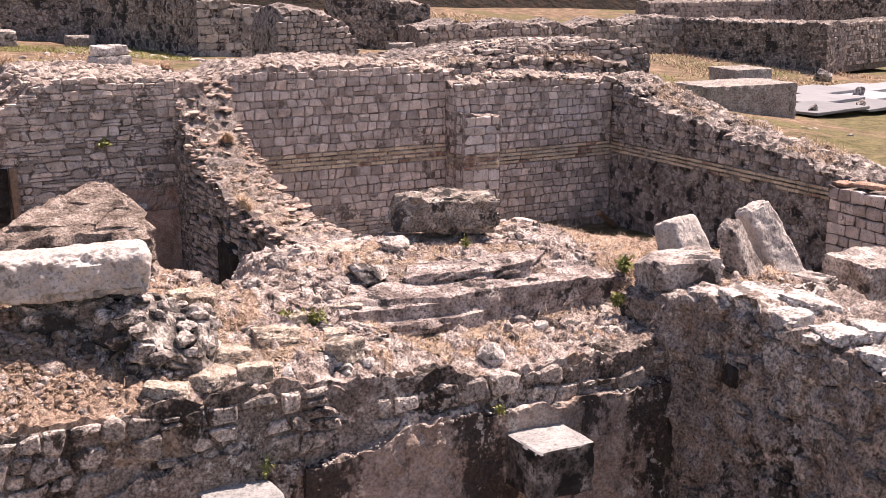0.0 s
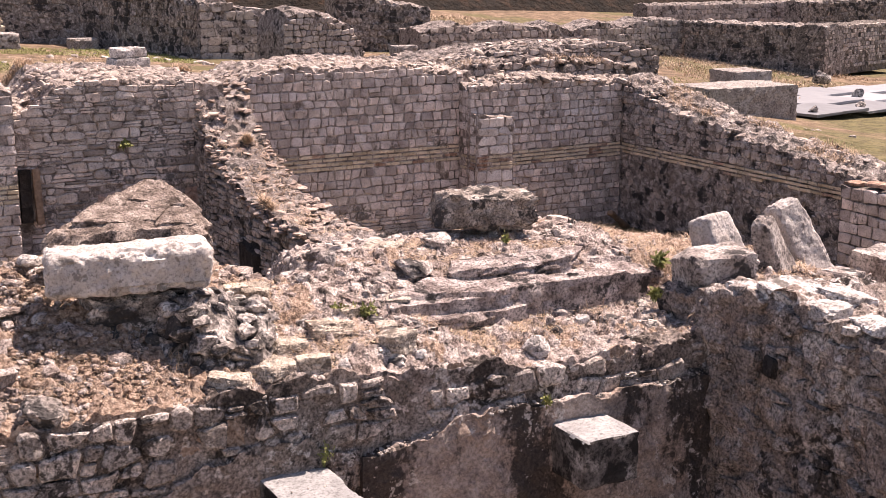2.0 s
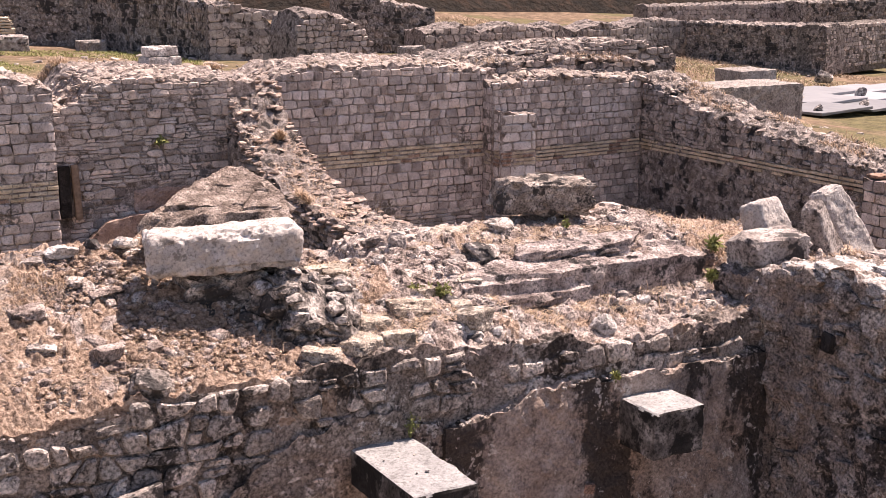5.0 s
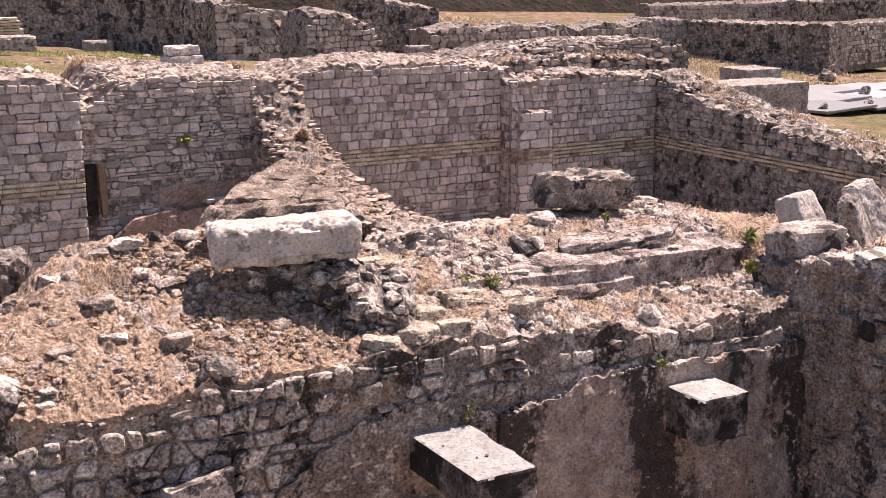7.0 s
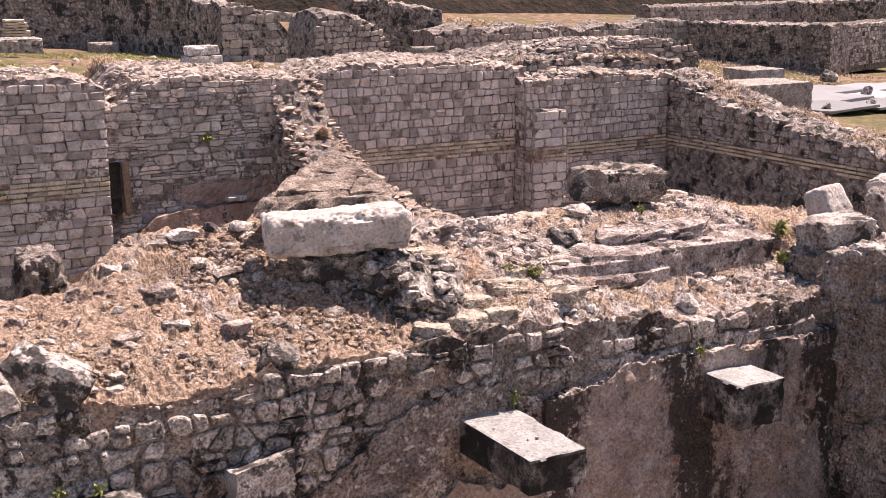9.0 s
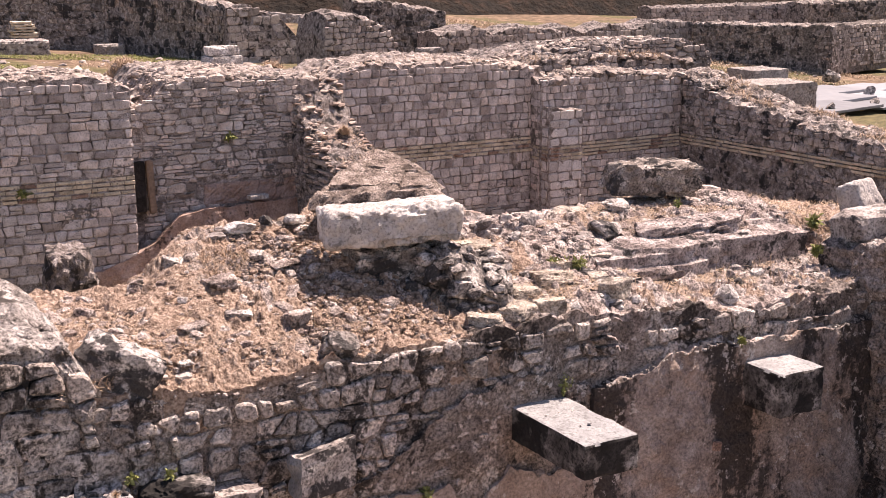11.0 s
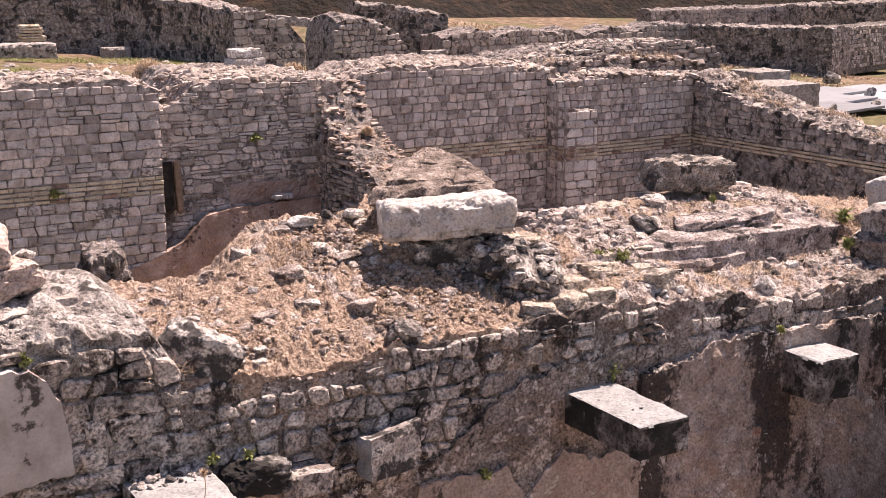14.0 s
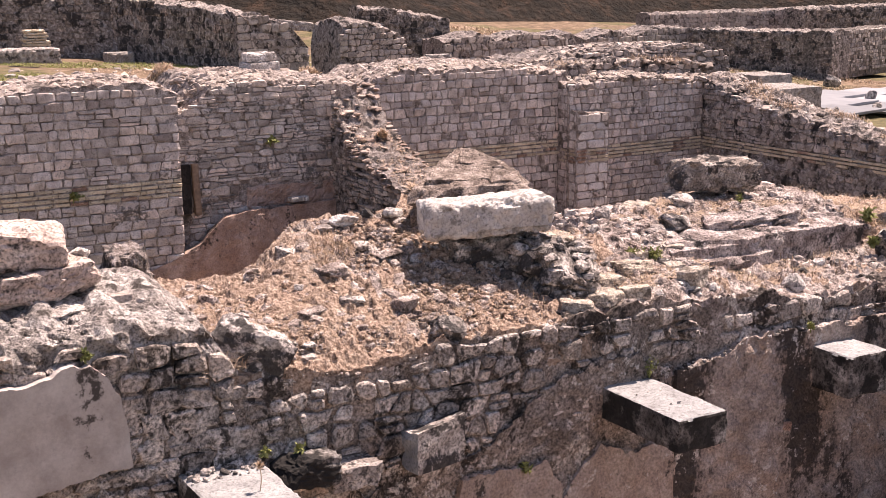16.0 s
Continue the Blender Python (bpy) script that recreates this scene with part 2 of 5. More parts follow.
QUOIN = face_mat("pale_squared_stone", (0.58, 0.525, 0.505), (0.71, 0.655, 0.635), (0.82, 0.775, 0.755), ((0.75, 0.73, 0.72), (1.1, 1.08, 1.06)), crust=0.16)
BLOCKSTONE = face_mat("pale_block_stone", (0.34, 0.316, 0.304), (0.475, 0.449, 0.436), (0.61, 0.586, 0.571), ((0.95, 0.95, 0.95), (1.08, 1.07, 1.06)), crust=0.36, crust_colour=(0.21, 0.192, 0.18), crust_scale=4.0)
REDBRICK = stone("red_brick", (0.30, 0.19, 0.15), (0.41, 0.275, 0.22), (0.52, 0.38, 0.31), 9, 0.1, vary=((0.8, 0.75, 0.7), (1.1, 1.05, 1.0)))
MORTAR = stone("old_mortar", (0.10, 0.085, 0.078), (0.19, 0.165, 0.15), (0.31, 0.275, 0.255), 9, 0.3, lichen_scale=2.0, bump=0.9, dist=0.03)
CORE = stone("rubble_core", (0.180, 0.148, 0.135), (0.295, 0.254, 0.238), (0.476, 0.426, 0.410), 9, 0.42, lichen_scale=3.4, bump=1.0, dist=0.05)
CONCRETE = stone("grey_concrete", (0.255, 0.230, 0.221), (0.323, 0.297, 0.281), (0.391, 0.365, 0.348), 2, 0.0)


def plaster_mat(name, base, stain, black=0.5, ochre=0.3, grit=1.0, vary=None, crust=0.5, speck=0.6, run_scale=2.1, drop=0.4):
    """Old plaster or mortar with ochre stains, speckled black runs and pale crust that pass over stones and joints alike."""
    t = Tree(name)
    c = t.ramp(t.noise(4, 8, rough=0.62), [(0.34, base[0]), (0.66, base[2]), (0.5, base[1])])
    if vary:
        c = t.mix(1.0, c, t.ramp(t.rand(), [(0.0, vary[0]), (1.0, vary[1])]), "MULTIPLY")
    c = t.mix(t.ramp(t.noise(1.2, 8, shift=4, rough=0.62), [(0.47, 0.0), (0.61, ochre)]), c, stain)
    run = t.add(t.noise(run_scale, 8, stretch=(1, 1, drop), shift=7, rough=0.64), t.noise(15, 7, shift=23, rough=0.68), speck)
    c = t.mix(t.ramp(run, [(0.64 - 0.2 * black, 0.0), (0.70 - 0.2 * black, 0.9)]), c, (0.040, 0.034, 0.032))
    if black > 0.2:
        fleck = t.add(t.noise(10, 8, rough=0.7, shift=15), t.noise(1.1, 4, shift=31), 0.6)
        c = t.mix(t.ramp(fleck, [(0.66 - 0.1 * crust, 0.0), (0.69 - 0.1 * crust, 0.85)]), c, (0.60, 0.555, 0.53))
    c = t.mix(1.0, c, t.ramp(t.noise(38, 7, rough=0.7, shift=19), [(0.39, 1 - 0.62 * grit), (0.60, 1 + 0.35 * grit)]), "MULTIPLY")
    # Pit shade is painted as dark specks, since bumps show little here.
    c = t.mix(t.ramp(t.noise(21, 7, rough=0.7, shift=37), [(0.37, 0.85 * grit), (0.43, 0.0)]), c, (0.05, 0.043, 0.04))
    return t.finish(c, t.noise(14, 9, rough=0.68), 0.9 * grit, 0.05)


STAINED = plaster_mat("stained_plaster", ((0.25, 0.203, 0.185), (0.36, 0.30, 0.275), (0.48, 0.415, 0.388)), (0.38, 0.27, 0.21), 0.70, 0.55, 0.6, crust=0.5, speck=0.36, run_scale=1.4, drop=0.2)
PALEPLASTER = plaster_mat("pale_plaster", ((0.40, 0.355, 0.34), (0.50, 0.452, 0.434), (0.57, 0.525, 0.505)), (0.33, 0.275, 0.25), 0.05, 0.6, 0.12)
REDPLASTER = plaster_mat("red_brown_plaster", ((0.33, 0.225, 0.185), (0.45, 0.325, 0.275), (0.56, 0.43, 0.38)), (0.40, 0.265, 0.21), 0.16, 0.6, 0.5)
FRONTSTONE = plaster_mat("stained_wall_stone", ((0.38, 0.33, 0.303), (0.55, 0.487, 0.455), (0.73, 0.665, 0.628)), (0.40, 0.31, 0.255), 0.46, 0.35, vary=(0.55, 1.25), crust=0.75)


def earth_mat():
    """Dry earth with matted straw, grit and grey rubble."""
    t = Tree("dry_earth_and_straw")
    c = t.ramp(t.noise(30, 7, rough=0.68), [(0.35, (0.145, 0.098, 0.076)), (0.65, (0.70, 0.56, 0.46)), (0.5, (0.43, 0.312, 0.245))])
    c = t.mix(t.ramp(t.noise(9, 8, shift=6, rough=0.68), [(0.56, 0.0), (0.62, 0.6)]), c, (0.17, 0.115, 0.085))
    c = t.mix(t.ramp(t.noise(2.2, 10, shift=2, rough=0.7), [(0.56, 0.0), (0.63, 0.8)]), c, t.ramp(t.noise(40, 10, rough=0.78), [(0.38, (0.22, 0.18, 0.165)), (0.62, (0.66, 0.59, 0.55))]))
    return t.finish(c, t.noise(30, 8, rough=0.7), 1.0, 0.05)


EARTH = earth_mat()


def far_ground_mat():
    t = Tree("dry_grass_ground")
    c = t.ramp(t.noise(1.2, 12, rough=0.78), [(0.38, (0.07, 0.048, 0.032)), (0.64, (0.33, 0.237, 0.167)), (0.5, (0.17, 0.12, 0.083))])
    c = t.mix(t.ramp(t.noise(0.11, 5, shift=2), [(0.47, 0.0), (0.55, 0.75)]), c, t.ramp(t.noise(2.5, 10, rough=0.75), [(0.40, (0.045, 0.05, 0.02)), (0.62, (0.18, 0.165, 0.075))]))
    return t.finish(c, t.noise(5, 8), 1.0, 0.1)


GROUND = far_ground_mat()


def plain(name, a, b, scale=12.0, rough=0.85):
    t = Tree(name)
    c = t.mix(1.0, t.ramp(t.noise(scale, 6), [(0.35, a), (0.65, b)]), t.ramp(t.rand(), [(0.0, 0.7), (1.0, 1.25)]), "MULTIPLY")
    return t.finish(c, t.noise(scale * 4, 6), 0.4, 0.01, rough)


PANEL = plain("pale_panel", (0.25, 0.26, 0.283), (0.30, 0.31, 0.333), 0.8, 0.6)
STRAW = plain("straw", (0.36, 0.255, 0.183), (0.62, 0.485, 0.365))
LEAF = plain("green_leaf", (0.17, 0.19, 0.07), (0.32, 0.33, 0.13))
TIMBER = plain("grey_timber", (0.16, 0.11, 0.08), (0.28, 0.20, 0.15))
# Corbel colours: wear and crust, with sun and shade painted in by face.
CORBEL = face_mat("worn_lit_corbel_top", (0.235, 0.24, 0.248), (0.315, 0.322, 0.332), (0.40, 0.405, 0.415), ((0.95, 0.95, 0.95), (1.05, 1.05, 1.05)), crust=0.10, crust_colour=(0.15, 0.145, 0.143))
CRUST_SHADE = stone("crust_and_shade_stone", (0.07, 0.063, 0.06), (0.14, 0.128, 0.122), (0.36, 0.34, 0.33), 4, 0.72, (0.018, 0.017, 0.017), lichen_scale=2.2)
MORTAR_PALE = stone("pale_mortar", (0.19, 0.155, 0.138), (0.385, 0.325, 0.298), (0.58, 0.51, 0.478), 9, 0.2, (0.10, 0.086, 0.078), lichen_scale=1.8, bump=0.9, dist=0.03)
STUB = stone("blackened_masonry", (0.15, 0.132, 0.122), (0.29, 0.257, 0.24), (0.60, 0.555, 0.525), 7, 0.58, lichen_scale=3.6)
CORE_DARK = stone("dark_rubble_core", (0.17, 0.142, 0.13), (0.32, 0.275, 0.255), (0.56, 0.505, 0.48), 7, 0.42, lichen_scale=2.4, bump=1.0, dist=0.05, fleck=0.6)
DARKBOULDER = stone("dark_boulder_stone", (0.17, 0.142, 0.125), (0.29, 0.25, 0.225), (0.52, 0.47, 0.435), 7, 0.5, lichen_scale=5)
PINKROCK = stone("pinkish_stone", (0.40, 0.31, 0.28), (0.54, 0.44, 0.40), (0.66, 0.57, 0.53), 5, 0.2)
# Near-black colour stands in for the shade inside holes; the pieces are solid.
SHADOWSTONE = stone("hole_shade_stone", (0.02, 0.017, 0.016), (0.035, 0.03, 0.028), (0.06, 0.052, 0.05), 8, 0.4)


def hill_mat():
    t = Tree("scrub_hillside")
    c = t.ramp(t.noise(0.5, 10, rough=0.75), [(0.38, (0.006, 0.005, 0.004)), (0.74, (0.075, 0.042, 0.027)), (0.54, (0.018, 0.012, 0.008))])
    return t.finish(c, t.noise(1.5, 9), 1.0, 0.6)


HILL = hill_mat()
STAINED_MORTAR = plaster_mat("stained_mortar", ((0.17, 0.14, 0.125), (0.28, 0.237, 0.215), (0.46, 0.40, 0.37)), (0.34, 0.25, 0.2), 0.58, 0.4, crust=0.7)
SIDEWALL = plaster_mat("brown_weathered_masonry", ((0.21, 0.172, 0.155), (0.34, 0.288, 0.264), (0.54, 0.475, 0.445)), (0.29, 0.22, 0.185), 0.48, 0.5, crust=0.8)
SIDESTONE = plaster_mat("weathered_side_stone", ((0.25, 0.21, 0.193), (0.38, 0.33, 0.305), (0.56, 0.50, 0.47)), (0.30, 0.235, 0.195), 0.50, 0.3, vary=(0.7, 1.2), crust=0.8)
TOPRUBBLE = face_mat("wall_top_rubble", (0.28, 0.235, 0.212), (0.41, 0.355, 0.325), (0.56, 0.50, 0.47), ((0.5, 0.48, 0.46), (1.3, 1.22, 1.15)), crust=0.6, crust_scale=3.0)
SPURSTONE = face_mat("brown_flat_stone", (0.27, 0.21, 0.183), (0.40, 0.325, 0.29), (0.56, 0.485, 0.445), ((0.55, 0.5, 0.47), (1.3, 1.22, 1.15)), crust=0.5, crust_scale=3.0)
PINKPLASTER = plaster_mat("pinkish_plaster", ((0.32, 0.25, 0.222), (0.41, 0.335, 0.302), (0.50, 0.425, 0.392)), (0.32, 0.235, 0.19), 0.35, 0.5, 0.5, crust=0.3)
CRUMB = stone("crumbling_rubble", (0.25, 0.195, 0.175), (0.46, 0.385, 0.355), (0.70, 0.625, 0.59), 7, 0.24, (0.07, 0.058, 0.052), 6.0, bump=1.0, dist=0.04)
# Black staining and the far walls' shade are both mixed into this dark stone.
FAR_SHADED = stone("stained_shaded_wall_stone", (0.16, 0.132, 0.118), (0.30, 0.252, 0.228), (0.54, 0.48, 0.448), 6, 0.52, vary=((0.5, 0.5, 0.5), (1.3, 1.2, 1.12)), lichen_scale=1.2)
PALECRUMB = stone("pale_crumbling_masonry", (0.25, 0.222, 0.208), (0.41, 0.372, 0.352), (0.60, 0.557, 0.533), 6, 0.24, (0.08, 0.07, 0.064), 5.0, bump=1.0, dist=0.04)


# ---- masonry ----
KINDS = {"ashlar": (ASHLAR, 0.010), "rubble": (RUBBLE, 0.018), "dark": (DARKSTONE, 0.018), "front": (FRONTSTONE, 0.016), "side": (SIDESTONE, 0.018), "flat": (FLATSTONE, 0.014), "far_shaded": (FAR_SHADED, 0.02),
         "brick": (BRICK, 0.006), "redbrick": (REDBRICK, 0.006), "quoin": (QUOIN, 0.008)}


def coursed(u0, u1, zbot, top, rng, h=(0.15, 0.19), w=(0.14, 0.30), kind="ashlar", bands=(), skip=0.0, quoin=None, quoin_kind="ashlar", wander=0.012, split=0.0, gap=(0.008, 0.024), over=0.6):
    """Face stones course by course, fitted to one another: rows of (u, z, outline, kind), with level bands of brick."""
    out, z, c = [], zbot, 0
    zmax = max(top(u0 + (u1 - u0) * k / 24) for k in range(25))
    ph = rng.uniform(0, 6.3, 8)

    def bed(u, n):
        return wander * 1.2 * (math.sin(2.1 * u + 1.7 * n + ph[0]) * 0.5 + math.sin(5.3 * u + 2.9 * n + ph[1]) * 0.6 + math.sin(11.9 * u + 4.1 * n + ph[2]) * 0.45)

    flat = True
    while z < zmax:
        band = next((b for b in bands if b[0] - 0.03 <= z < b[1] - 0.02), None)
        if band:
            hh = (band[1] - band[0]) / 4
        else:
            hh = rng.uniform(*h)
            nxt = [b[0] for b in bands if b[0] > z]
            if nxt and nxt[0] - z < hh * 1.5:
                hh = max(nxt[0] - z, 0.05)
        flat_top = band is not None or any(abs(z + hh - b[0]) < 0.03 for b in bands)
        lo = (lambda u: 0.0) if flat else (lambda u, n=c: bed(u, n))
        hi = (lambda u: 0.0) if flat_top else (lambda u, n=c + 1: bed(u, n))
        u, lean = u0 + rng.uniform(0, 0.05), 0.0
        while u < u1 - 0.04:
            ww = rng.uniform(0.26, 0.36) if band else rng.uniform(*w)
            k = ("redbrick" if rng.rand() < 0.05 else "brick") if band else kind
            if quoin and not band and (u1 - u) < quoin * (1.5 if c % 2 else 1.0):
                ww, k = u1 - u, quoin_kind
            ww = min(ww, u1 - u)
            nl = 0.0 if band else rng.normal() * min(0.15 * hh, wander)
            cuts = [0.0, 1.0] if band or rng.rand() > split else [0.0, rng.uniform(0.38, 0.62), 1.0]
            for s0, s1 in zip(cuts, cuts[1:]):
                if z + hh * s1 * over > top(u + ww / 2) or rng.rand() < skip:
                    continue
                g = rng.uniform(*gap) / 2

                def at(fu, fs):
                    x = u + lean * (2 * fs - 1) * (1 - fu) + (ww + nl * (2 * fs - 1)) * fu
                    b0, b1 = z + lo(x), z + hh + hi(x)
                    return np.array([x, b0 + (b1 - b0) * fs])

                r = 0.0 if band else rng.uniform(0.04, 0.12) if k == "ashlar" else rng.uniform(0.06, 0.2)
                ring = [at(r, s0), at(0.5, s0), at(1 - r, s0), at(1, s0 + (s1 - s0) * (r + 0.04)), at(1, s1 - (s1 - s0) * (r + 0.04)), at(1 - r, s1), at(0.5, s1), at(r, s1), at(0, s1 - (s1 - s0) * (r + 0.04)), at(0, s0 + (s1 - s0) * (r + 0.04))]
                ring = np.array(ring)
                m = ring.mean(axis=0)
                d = ring - m
                half = np.abs(d).max(axis=0)
                d = d * np.maximum(0.5, 1 - g / np.maximum(half, 0.02)) * (1 + rng.uniform(-0.13, 0.05, (10, 1)) * (not band))
                if band:
                    d = d * np.array([1.0, 0.8])
                out.append((m[0], m[1], d, k))
            lean = nl
            u += ww
        z += hh
        c += 1
        flat = flat_top
    return out


def face_stone(d, depth, bevel, rng):
    """One face stone from its outline: back, worn arris, uneven face."""
    n = len(d)
    t = rng.uniform(-0.10, 0.10, 2)
    rough = bevel * 0.45
    rings = []
    for r, y in ((1.0, depth), (1.0, bevel), (0.80, 0.0)):
        yy = y + (d @ t) * (y < depth) + rng.uniform(-rough, rough, n) * (y < depth)
        rings.append(np.stack([d[:, 0] * r, yy, d[:, 1] * r], 1))
    v = np.concatenate(rings + [np.array([[0, rng.uniform(-rough, rough), 0]])])
    f = [[q * n + i, q * n + (i + 1) % n, (q + 1) * n + (i + 1) % n, (q + 1) * n + i] for q in range(2) for i in range(n)]
    return v, f + [[2 * n + i, 2 * n + (i + 1) % n, 3 * n] for i in range(n)]


def lay(wall, rows, p0, p1, depth=0.05, proud=0.018, near=None, limit=290, seed=1, inside=None, unlike=1.0):
    """Sets face stones into the wall's front as parts; those past the limit become one joined facing."""
    p0, p1 = np.array(p0, float), np.array(p1, float)
    u = (p1 - p0) / np.linalg.norm(p1 - p0)
    ang = math.atan2(u[1], u[0])
    rng = np.random.RandomState(seed)
    if inside:
        rows = [r for r in rows if inside(r[0], r[1])]
    if near is not None:
        rows = sorted(rows, key=lambda r: (r[0] - near[0]) ** 2 + (r[1] - near[1]) ** 2)
    rest = {}
    for n, (a, z, d, k) in enumerate(rows):
        mat, bevel = KINDS[k]
        v, f = face_stone(d, depth + 0.04, bevel, rng)
        out = proud + rng.uniform(-0.010, 0.012) * unlike
        m = Matrix.Translation((p0[0] + u[0] * a + u[1] * out, p0[1] + u[1] * a - u[0] * out, z)) @ Euler((rng.normal() * 0.03, 0, ang + rng.normal() * 0.03)).to_matrix().to_4x4()
        if n < limit:
            nm = "brick" if "brick" in k else "stone"
            part(nm, mesh(nm, v, f, mat), wall, m)
        else:
            mm = np.array(m)
            rest.setdefault(k, []).append((v @ mm[:3, :3].T + mm[:3, 3], f))
    for k, items in rest.items():
        ob = part("stone_facing", mesh("stone_facing", *join(items), KINDS[k][0]), wall)
        ob["kind"] = "stuff"


def wall(name, p0, p1, thick, zbot, top, seed, material, label, **kw):
    ob = new(name, mesh(name, *wall_shape(p0, p1, thick, zbot, top, seed, **kw), material))
    return tagged(ob, label, "wall", kind="structure")


def line(*pts):
    xs, zs = [p[0] for p in pts], [p[1] for p in pts]
    return lambda u: np.interp(u, xs, zs)


# ---- ground ----
def ground_sheet():
    r = np.concatenate([np.linspace(0, 30, 76), np.geomspace(32, 900, 60)])
    a = np.linspace(0, 2 * np.pi, 181)[:-1]
    R, A = np.repeat(r, len(a)), np.tile(a, len(r))
    p = np.stack([R * np.cos(A) + 6, R * np.sin(A) + 8, np.zeros(len(R))], 1)
    far = np.clip(-1.0 - 0.05 * (p[:, 0] - 10) + 0.044 * (p[:, 1] - 58) * smoothstep(25, 40, p[:, 0]), -4.2, -0.5)
    far = far + 1.25 * np.exp(-((p[:, 0] - 43) / 4.5) ** 2 - ((p[:, 1] - 73) / 7) ** 2) + 1.0 * smoothstep(72, 112, p[:, 1]) * smoothstep(25, 40, p[:, 0])
    k = smoothstep(13, 26, R)
    p[:, 2] = GZ * (1 - k) + far * k + 0.06 * fbm(p, 0.5, 4, 3) + 0.05 * fbm(p, 3, 2, 4)
    return mesh("ground", p, grid_faces(len(r), len(a), True), GROUND)


GZ = -2.4
tagged(new("ground", ground_sheet()), "dry tan grass and bare earth", "ground", kind="structure")



# Out of view; this pale sheet is added to bounce light onto the front wall.
def bounce_floor():
    xs, ys = np.arange(-18.0, 3.7, 0.15), np.arange(-20.0, 0.1, 0.15)
    X, Y = np.repeat(xs, len(ys)), np.tile(ys, len(xs))
    p = np.stack([X, Y, np.full(len(X), GZ + 0.22)], 1)
    p[:, 2] += 0.06 * fbm(p, 0.8, 4, 13)
    return mesh("floor", p, grid_faces(len(xs), len(ys)), EARTH)


tagged(new("floor", bounce_floor()), "unseen pale earth floor added to bounce light", "floor", kind="structure")

# far room: left wall, recess wall, main wall, pier, right wall
BAND = [(-0.80, -0.47)]
rA = np.random.RandomState(11)
topA = line((0, 1.5), (5.2, 1.5), (6.4, 1.62), (7.6, 1.62), (8.05, 1.55), (8.6, 1.38))
wall_left = wall("wall_left", (-8.0, 14.5), (0.58, 14.5), 2.2, GZ, topA, 21, MORTAR_PALE, "coursed grey limestone wall with pale brick bands", amp=0.010, crown=0.08, topamp=0.07)
rows = coursed(4.6, 8.58, -2.0, topA, rA, w=(0.16, 0.40), split=0.08, bands=[(-0.53, -0.18)], quoin=0.34, quoin_kind="ashlar")
lay(wall_left, rows, (-8.0, 14.5), (0.58, 14.5), near=(7.2, 0.2), limit=300, proud=0.026)
topB = line((0, 0.95), (0.4, 1.0), (0.75, 1.45), (1.6, 1.5), (2.6, 1.42), (3.4, 1.36), (4.0, 1.3))
wall_recess = wall("wall_recess", (0.62, 14.92), (4.5, 14.92), 3.7, GZ, topB, 22, MORTAR_PALE, "weathered rubble wall of flat stones with an undercut", amp=0.014, crown=0.1, topamp=0.09)
rows = coursed(0.0, 3.4, -2.2, topB, rA, h=(0.09, 0.18), w=(0.12, 0.42), kind="flat", skip=0.03, wander=0.02, split=0.3)
lay(wall_recess, rows, (0.62, 14.92), (4.5, 14.92), proud=0.03, near=(1.6, 0.3), limit=300, inside=lambda a, z: not (a < 0.28 and z < 0.02) and (a < 1.35 or z > -0.28 - 0.09 * a or z < -0.98))
topC = line((0, 1.16), (0.7, 1.2), (1.3, 1.42), (3.2, 1.45), (5.0, 1.3), (6.4, 1.2))
wall_far = wall("wall_far", (4.4, 15.72), (10.3, 15.72), 2.6, GZ, topC, 23, MORTAR_PALE, "tall coursed limestone wall with pale brick bands", amp=0.010, crown=0.10, topamp=0.09)
rows = coursed(0.0, 5.75, -1.75, topC, rA, bands=[(-0.64, -0.28)], h=(0.15, 0.20), w=(0.13, 0.30), skip=0.02, split=0.06, wander=0.016, gap=(0.008, 0.028))
rows += coursed(0.0, 5.75, -2.35, line((0, -1.75), (6, -1.75)), rA, h=(0.08, 0.10), w=(0.3, 0.5), kind="flat")
lay(wall_far, rows, (4.4, 15.72), (10.3, 15.72), near=(3.0, 0.6), limit=300, proud=0.026)
topD = line((0, 0.98), (0.5, 1.0), (1.8, 1.08), (3.2, 0.95), (4.2, 0.9))
wall_pier = wall("wall_pier", (10.06, 15.32), (14.3, 15.48), 2.6, GZ, topD, 24, MORTAR_PALE, "coursed limestone wall with squared corner stones", amp=0.010, crown=0.10, topamp=0.09)
rows = coursed(0.0, 4.15, -2.2, topD, rA, bands=BAND, h=(0.14, 0.19), w=(0.13, 0.28), gap=(0.008, 0.030), wander=0.016)
lay(wall_pier, rows, (10.06, 15.32), (14.3, 15.48), near=(1.6, 0.2), limit=300, proud=0.028, inside=lambda a, z: a > 0.98 or z > 0.36)
rows = coursed(0.0, 0.38, -2.2, line((0, 0.98), (1, 0.98)), rA, bands=BAND)
lay(wall_pier, rows, (10.06, 15.72), (10.06, 15.32), limit=80, proud=0.012)
pil_top = line((0, 0.40), (0.5, 0.36), (1.0, 0.30))
wall_pilaster = wall("wall_pilaster", (10.12, 15.07), (11.04, 15.07), 0.34, GZ, pil_top, 29, MORTAR_PALE, "pilaster of squared pale stones with a red brick course", amp=0.015, topamp=0.04)
rows = coursed(0.0, 0.90, -2.2, pil_top, rA, bands=BAND, h=(0.17, 0.22), w=(0.24, 0.52), kind="quoin", wander=0.006)
rows = [(a, z, d, "redbrick" if a < 0.3 and k == "brick" else k) for a, z, d, k in rows]
lay(wall_pilaster, rows, (10.12, 15.07), (11.04, 15.07), limit=120, proud=0.02)
